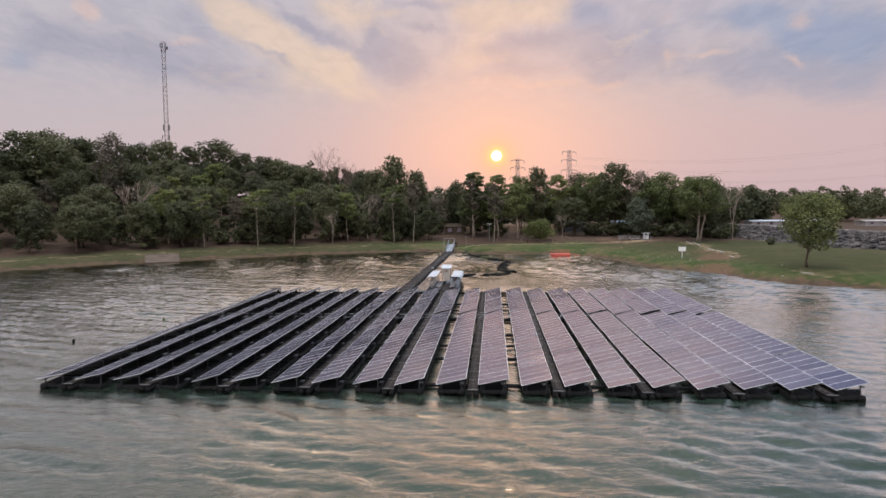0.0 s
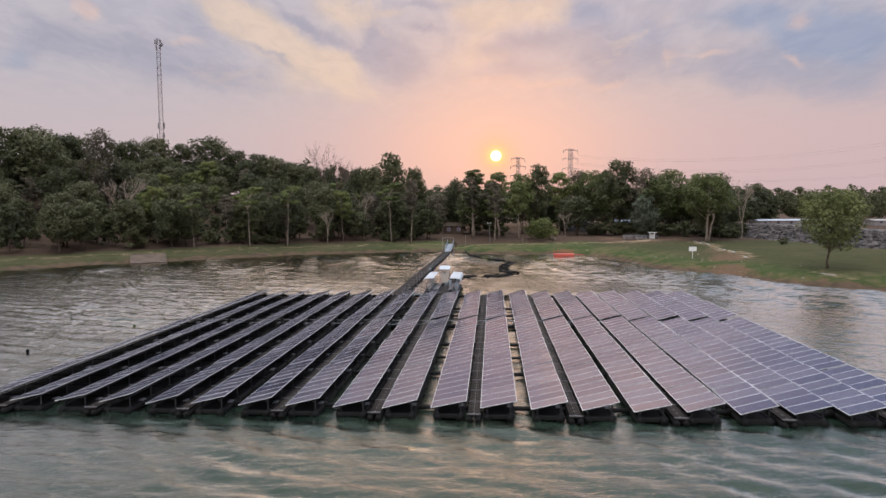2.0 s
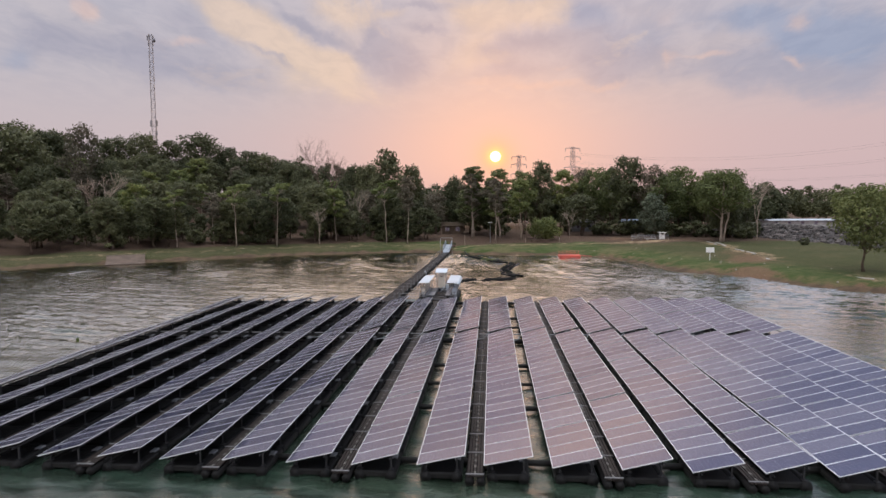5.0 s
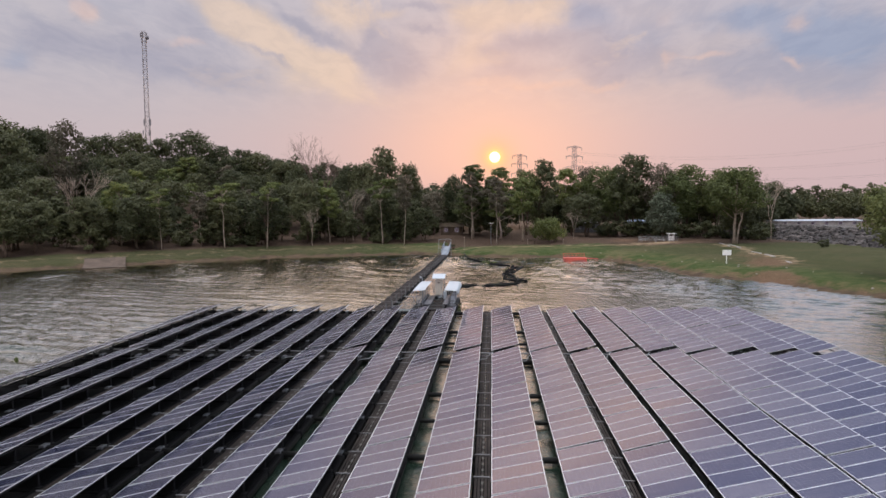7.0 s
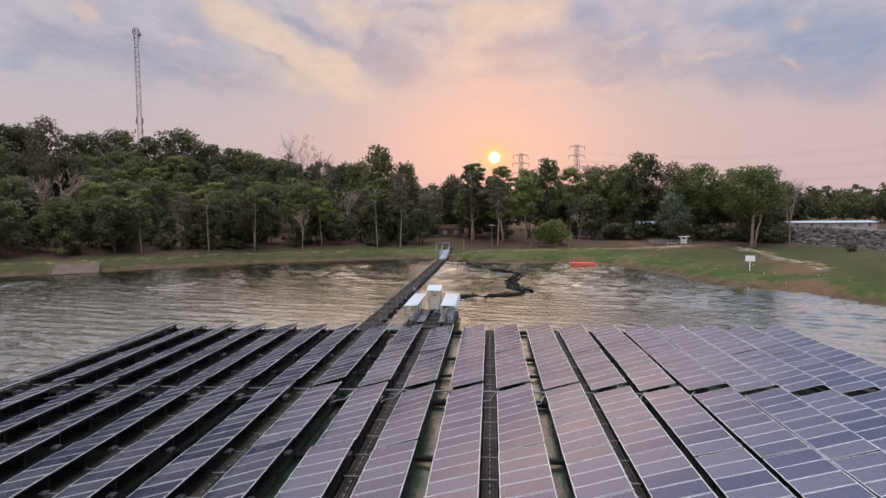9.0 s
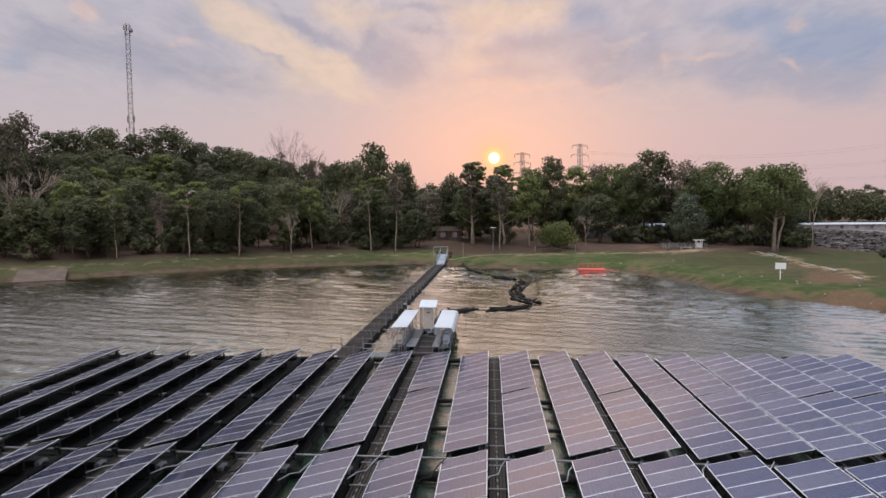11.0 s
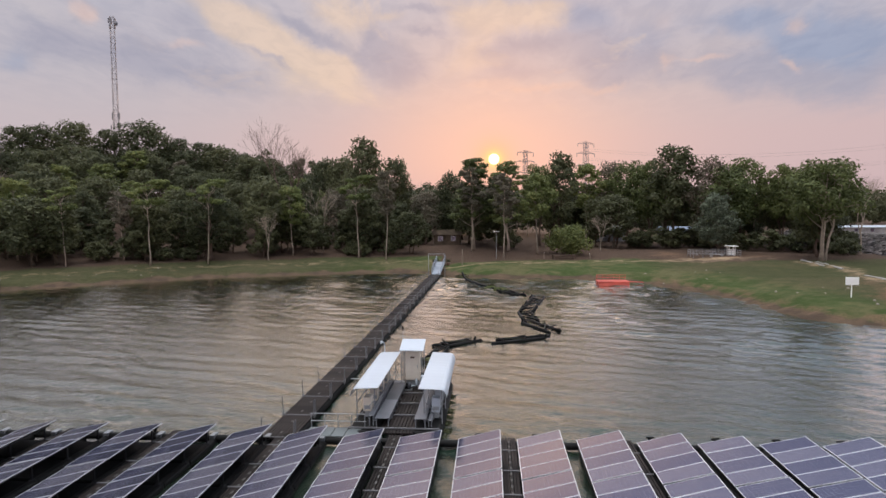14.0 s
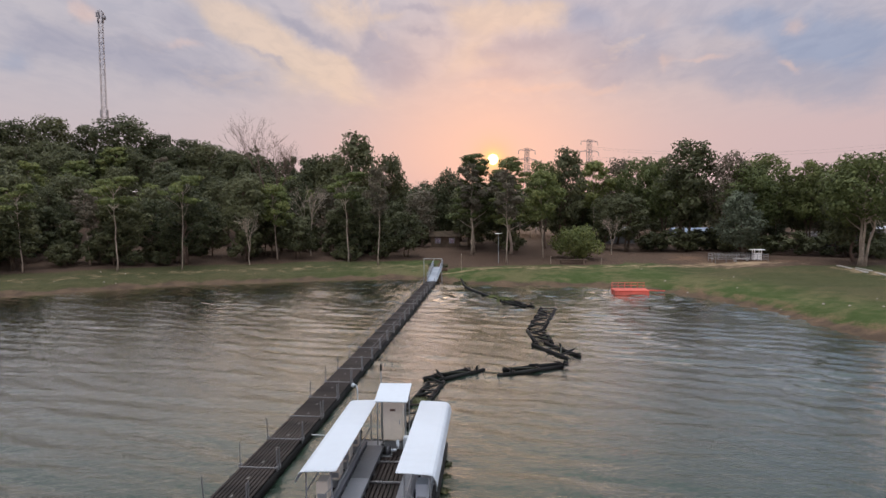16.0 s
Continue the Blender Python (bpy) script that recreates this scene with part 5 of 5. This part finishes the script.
enclosure = thing("fence", "grey steel railing round a small enclosure on bare ground", "fence", (39.2, 150.6, stand(39.2, 150.6)))
corners = [(-3.9, -1.4), (3.9, -1.4), (3.9, 1.6), (-3.9, 1.6)]
for (ax, ay), (bx, by) in zip(corners, corners[1:] + corners[:1]):
    count = 5 if abs(ax - bx) > 1 else 2
    for k in range(count):
        px, py = ax + (bx - ax) * k / count, ay + (by - ay) * k / count
        part("post", Shape().tube([(px, py, -0.2), (px, py, 1.1)], 0.035, 6), STEEL, enclosure)
    for z in (0.35, 0.72, 1.08):
        part("rail", Shape().tube([(ax, ay, z), (bx, by, z)], 0.025, 5), STEEL, enclosure)
hut = thing("valve_hut", "small white hut with a flat roof inside the railing", "hut", (42.0, 150.6, stand(42.0, 150.6)))
for px in (-0.5, 0.5):
    for py in (-0.4, 0.4):
        part("post", Shape().box(px - 0.06, px + 0.06, py - 0.06, py + 0.06, -0.1, 1.55), WHITE_PAINT, hut)
part("case", Shape().box(-0.42, 0.42, -0.32, 0.32, 0.1, 1.1, 0, 0.02), WHITE_PAINT, hut)
part("roof", Shape().box(-0.95, 0.95, -0.7, 0.7, 1.56, 1.68, 0, 0.02), WHITE_PAINT, hut)
bench = thing("stone_bench", "low pale slab inside the railing", "bench", (39.4, 150.0, stand(39.4, 150.0)))
part("seat", Shape().box(-1.2, 1.2, -0.25, 0.25, 0.32, 0.44, 0, 0.02), CONCRETE, bench)
for px in (-0.9, 0.9):
    part("foot", Shape().box(px - 0.12, px + 0.12, -0.2, 0.2, -0.1, 0.32), CONCRETE, bench)

lamp_post = thing("solar_street_lamp", "lamp post with a white flat panel among the trees", "street lamp", (2.1, 156.0, stand(2.1, 156)))
part("pole", Shape().tube([(0, 0, -0.2), (0, 0, 4.9)], [0.07, 0.045], 8), STEEL, lamp_post)
part("panel", Shape().box(-0.6, 0.6, -0.3, 0.3, 4.92, 5.0, 0, 0.01), WHITE_PAINT, lamp_post)
for x, y, h in ((10.5, 152.5, 1.1), (18.5, 152.0, 1.0), (-3.9, 149.5, 2.6)):
    marker = thing("marker_post", "short pale wooden post on the bank", "post", (x, y, stand(x, y)), "posts on the bank")
    part("shaft", Shape().tube([(0, 0, -0.2), (0, 0, h)], [0.06, 0.05], 7), PALE_BARK, marker)
    part("cap", Shape().tube([(0, 0, h), (0, 0, h + 0.06)], [0.06, 0.02], 7), WHITE_PAINT, marker)
table = thing("picnic_table", "long dark wooden table under the trees", "table", (14.0, 153.0, stand(14, 153)))
part("tabletop", Shape().box(-2.4, 2.4, -0.4, 0.4, 0.68, 0.76, 0, 0.01), BARK, table)
for px in (-1.9, 1.9):
    part("leg", Shape().box(px - 0.08, px + 0.08, -0.3, 0.3, -0.1, 0.68), BARK, table)
for k, (x, y, l, turn) in enumerate(((48.9, 139.6, 4.4, 82), (48.3, 134.8, 3.8, 78), (49.4, 136.2, 4.0, 84), (48.7, 131.4, 4.6, 80), (48.2, 122.0, 4.0, 88), (47.8, 116.0, 4.4, 85), (47.4, 109.0, 3.0, 80), (49.4, 86.8, 3.0, -66))):
    edge = thing("concrete_kerb", "broken pale concrete strip lying on the sandy track", "kerb", (x, y, stand(x, y)), "concrete strips on the track", turn)
    part("strip", Shape().box(-l / 2, l / 2, -0.16, 0.16, -0.1, 0.09, 0, 0.02), CONCRETE, edge)

# scattered pale stones and litter on the banks
stone_rng = random.Random(17)
stones = Shape()
for _ in range(150):
    if stone_rng.random() < 0.6:
        x, y = stone_rng.uniform(20, 60), stone_rng.uniform(76, 150)
    else:
        x, y = stone_rng.uniform(-85, 10), stone_rng.uniform(112, 160)
    d = float(shore_distance(x, y))
    if 0.3 < d < 12:
        s, g = stone_rng.uniform(0.05, 0.15), stand(x, y)
        stones.tube([(x, y, g - 0.05), (x, y, g + s * 0.5), (x, y, g + s * 0.9)], [s * 1.2, s, s * 0.4], 6)
tagged(part("bank_stones", stones, surface("dull_bank_stone", (0.24, 0.21, 0.18), 0.9)), "small pale stones scattered over the grassy bank", "stones", kind="stuff")


# ---------------------------------------------------------------- embankment with riprap
CREST = [(68, 186), (71.5, 172), (74, 160), (75, 146), (77.5, 131), (81, 117), (88, 98), (100, 76), (128, 52)]


def embankment():
    shape, lines = Shape(), []
    for k, (x, y) in enumerate(CREST):
        a, b = Vector(CREST[max(k - 1, 0)]), Vector(CREST[min(k + 1, len(CREST) - 1)])
        t = (b - a).normalized()
        out = Vector((t.y, -t.x)) * -1
        out = out if out.x > 0 else -out
        lines.append([(x - out.x * 9.5, y - out.y * 9.5, 1.6), (x, y, 5.5), (x + out.x * 6.5, y + out.y * 6.5, 5.5), (x + out.x * 18, y + out.y * 18, 1.0)])
    verts = [p for row in lines for p in row]
    shape.add(verts, [(4 * k + i, 4 * k + i + 1, 4 * k + 5 + i, 4 * k + 4 + i) for k in range(len(CREST) - 1) for i in range(3)])
    ob = part("embankment", shape, surface("dam_earth", (0.05, 0.046, 0.045), 0.95, 0, 0.35, 4, 0.5))
    tagged(ob, "earth dam with a road on its crest", "embankment", kind="structure")
    road = Shape()
    strip = [[Vector(r[1]) + (Vector(r[2]) - Vector(r[1])) * u + Vector((0, 0, 0.02)) for u in (0.10, 0.9)] for r in lines]
    road.add([p for r in strip for p in r], [(2 * k, 2 * k + 1, 2 * k + 3, 2 * k + 2) for k in range(len(CREST) - 1)])
    tagged(part("road", road, surface("pale_asphalt", (0.19, 0.185, 0.18), 0.9)), "pale worn road along the dam crest", "road", kind="structure")
    kerb = Shape()
    for r, s in zip(lines, lines[1:]):
        kerb.beam(Vector(r[1]) + Vector((0.3, 0, 0.12)), Vector(s[1]) + Vector((0.3, 0, 0.12)), 0.3, 0.36)
    tagged(part("trim", kerb, CONCRETE), "pale concrete kerb along the dam crest", "kerb", kind="structure")
    rng = np.random.default_rng(41)
    rocks = Shape()
    for _ in range(1900):
        k = rng.integers(0, len(CREST) - 1)
        u, v = rng.uniform(), rng.uniform(-0.06, 0.97)
        low = Vector(lines[k][0]).lerp(Vector(lines[k + 1][0]), u)
        high = Vector(lines[k][1]).lerp(Vector(lines[k + 1][1]), u)
        p, s = low.lerp(high, v), rng.uniform(0.28, 0.75)
        ring = rng.uniform(0.7, 1.25, (3, 6))
        turn = rng.uniform(0, 6)
        verts = [(p.x + s * ring[i, j] * w * math.cos(turn + j * 1.047), p.y + s * ring[i, j] * w * math.sin(turn + j * 1.047), p.z + s * h * ring[i, (j + 2) % 6]) for i, (w, h) in enumerate(((0.8, -0.3), (1.0, 0.25), (0.55, 0.7))) for j in range(6)]
        rocks.add(verts, [(i * 6 + j, i * 6 + (j + 1) % 6, i * 6 + 6 + (j + 1) % 6, i * 6 + 6 + j) for i in range(2) for j in range(6)] + [(12, 13, 14, 15, 16, 17)])
    tagged(part("riprap", rocks, ROCK), "dark broken riprap stones covering the dam slope", "rocks", kind="stuff")


embankment()
bush_red = plant("shrub", 63.0, 128.5, 1.6, 1.2, group="undergrowth")


# ---------------------------------------------------------------- buildings beyond
def long_building(x, y, length, depth, wall_h, roof_h, label, wall, roof, turn=0.0, base=None):
    ob = thing("building", label, "building", (x, y, stand(x, y) if base is None else base), turn=turn)
    part("wall", Shape().box(-length / 2, length / 2, -depth / 2, depth / 2, -0.2, wall_h), wall, ob)
    h, o = wall_h + 0.01, 0.5
    part("roof", Shape().add([(-length / 2 - o, -depth / 2 - o, h), (length / 2 + o, -depth / 2 - o, h), (length / 2 + o, depth / 2 + o, h), (-length / 2 - o, depth / 2 + o, h), (-length / 2 - o, 0, h + roof_h), (length / 2 + o, 0, h + roof_h)], [(0, 1, 5, 4), (2, 3, 4, 5), (1, 2, 5), (3, 0, 4), (3, 2, 1, 0)]), roof, ob)
    for k in range(max(2, int(length / 4))):
        px = -length / 2 + (k + 0.5) * length / max(2, int(length / 4))
        win = part("window", Shape().box(px - 0.6, px + 0.6, -depth / 2 - 0.06, -depth / 2 - 0.01, 0.9, min(2.1, wall_h - 0.2)), STEEL, ob)
        part("pane", Shape().box(px - 0.5, px + 0.5, -depth / 2 - 0.075, -depth / 2 - 0.062, 1.0, min(2.0, wall_h - 0.3)), CELLS, win)


# render kept dark, with the trees' shade in its colour
SHADED_WALL = surface("shaded_grey_render", (0.20, 0.20, 0.20), 0.9, 0, 0.3)
BLUE_ROOF = surface("pale_blue_roofing", (0.15, 0.19, 0.26), 0.5)
long_building(113.5, 232, 27, 8, 2.2, 0.5, "long low white building beyond the dam", CONCRETE, WHITE_SHEET)
long_building(151, 238, 14, 7, 1.9, 0.5, "low pale building beyond the dam", CONCRETE, CONCRETE)
long_building(46, 192, 9, 6, 2.6, 1.2, "small house with a blue-grey roof behind the trees", SHADED_WALL, BLUE_ROOF)
long_building(31, 200, 7, 5, 2.8, 1.0, "small grey house behind the trees", SHADED_WALL, SHADED_WALL)
long_building(-9, 186, 6, 5, 2.4, 1.1, "small open park house behind the trees", BARK, BARK)


# ---------------------------------------------------------------- masts and power line
def lattice(shape, levels, thick):
    """Four legs and their bracing through (z, half width) levels."""
    signs = ((-1, -1), (1, -1), (1, 1), (-1, 1))
    for k, ((z0, w0), (z1, w1)) in enumerate(zip(levels, levels[1:])):
        low, high = [(a * w0, b * w0, z0) for a, b in signs], [(a * w1, b * w1, z1) for a, b in signs]
        for i in range(4):
            shape.beam(low[i], high[i], thick, thick)
            shape.beam(high[i], high[(i + 1) % 4], thick * 0.7, thick * 0.7)
            shape.beam(low[i if k % 2 else (i + 1) % 4], high[(i + 1) % 4 if k % 2 else i], thick * 0.6, thick * 0.6)
    return shape


MAST_GREY = surface("grey_mast_paint", (0.24, 0.23, 0.24), 0.6, 0.2, 0.2)
tower_base = stand(-198.4, 357.4)
tower = thing("radio_mast", "tall slim lattice radio mast on the wooded hill", "mast", (-198.4, 357.4, tower_base), turn=20)
TOP = 113.7 - tower_base
part("lattice", lattice(Shape(), [(TOP * k / 36, 1.25 - 0.30 * k / 36) for k in range(37)], 0.17), MAST_GREY, tower)
for z, n, reach, tall in ((TOP - 2.0, 5, 1.7, 2.6), (TOP - 5.0, 4, 1.6, 2.0), (TOP - 52, 4, 2.2, 3.4), (TOP - 58, 3, 2.4, 2.4), (TOP - 66, 3, 2.2, 3.0)):
    for k in range(n):
        a = 2 * math.pi * k / n + z
        px, py = reach * math.cos(a), reach * math.sin(a)
        part("antenna", Shape().box(px - 0.3, px + 0.3, py - 0.25, py + 0.25, z - tall / 2, z + tall / 2, 0, 0.05), MAST_GREY, tower)
part("cable_ladder", Shape().box(1.2, 1.5, -0.2, 0.2, 0, TOP - 50), MAST_GREY, tower)
part("dish", Shape().tube([(1.9, -1.2, TOP - 3.5), (2.2, -1.5, TOP - 3.5)], [1.3, 0.4], 12), MAST_GREY, tower)


def pylon(x, y, top, spread):
    base = stand(x, y)
    h = top - base
    ob = thing("pylon", "grey lattice power pylon behind the trees", "pylon", (x, y, base), "power pylons", 25)
    levels = [(0, 0.09 * h), (0.2 * h, 0.068 * h), (0.4 * h, 0.046 * h), (0.52 * h, 0.034 * h), (0.62 * h, 0.027 * h), (0.70 * h, 0.024 * h), (0.78 * h, 0.022 * h), (0.86 * h, 0.021 * h), (0.94 * h, 0.020 * h), (h, 0.018 * h)]
    part("lattice", lattice(Shape(), levels, 0.12), MAST_GREY, ob)
    for u, w in ((0.985, 0.95), (0.87, 1.05), (0.73, 1.1)):
        z = u * h
        for side in (-1, 1):
            arm = Shape()
            for off in (-0.5, 0.5):
                arm.beam((0, off, z), (side * spread * w, 0, z), 0.12, 0.12)
            arm.beam((0, 0, z + 0.9), (side * spread * w, 0, z), 0.14, 0.14)
            arm.tube([(side * spread * w, 0, z), (side * spread * w, 0, z - 1.5)], 0.12, 6)
            part("cross_arm", arm, MAST_GREY, ob)
    return base, h


for px, py, top, spread in ((43.5, 319.2, 40.0, 4.4), (15.2, 290.6, 33.8, 3.8)):
    pylon(px, py, top, spread)
for z0, z1, sag in ((37.5, 75.6, 17.0), (36.7, 73.6, 17.0), (33.5, 63.7, 16.8), (32.7, 62.3, 16.8), (29.0, 46.4, 13.2), (28.5, 45.2, 13.2)):
    points = []
    for k in range(25):
        u = k / 24
        points.append((43.5 + u * 290, 319.2 + u * 12 + (z0 % 1) * 4, z0 + (z1 - z0) * u - 4 * sag * u * (1 - u)))
    tagged(part("power_line", Shape().tube(points, 0.03, 4), MAST_GREY), "thin dark power line crossing the sky", "power line", "power lines")
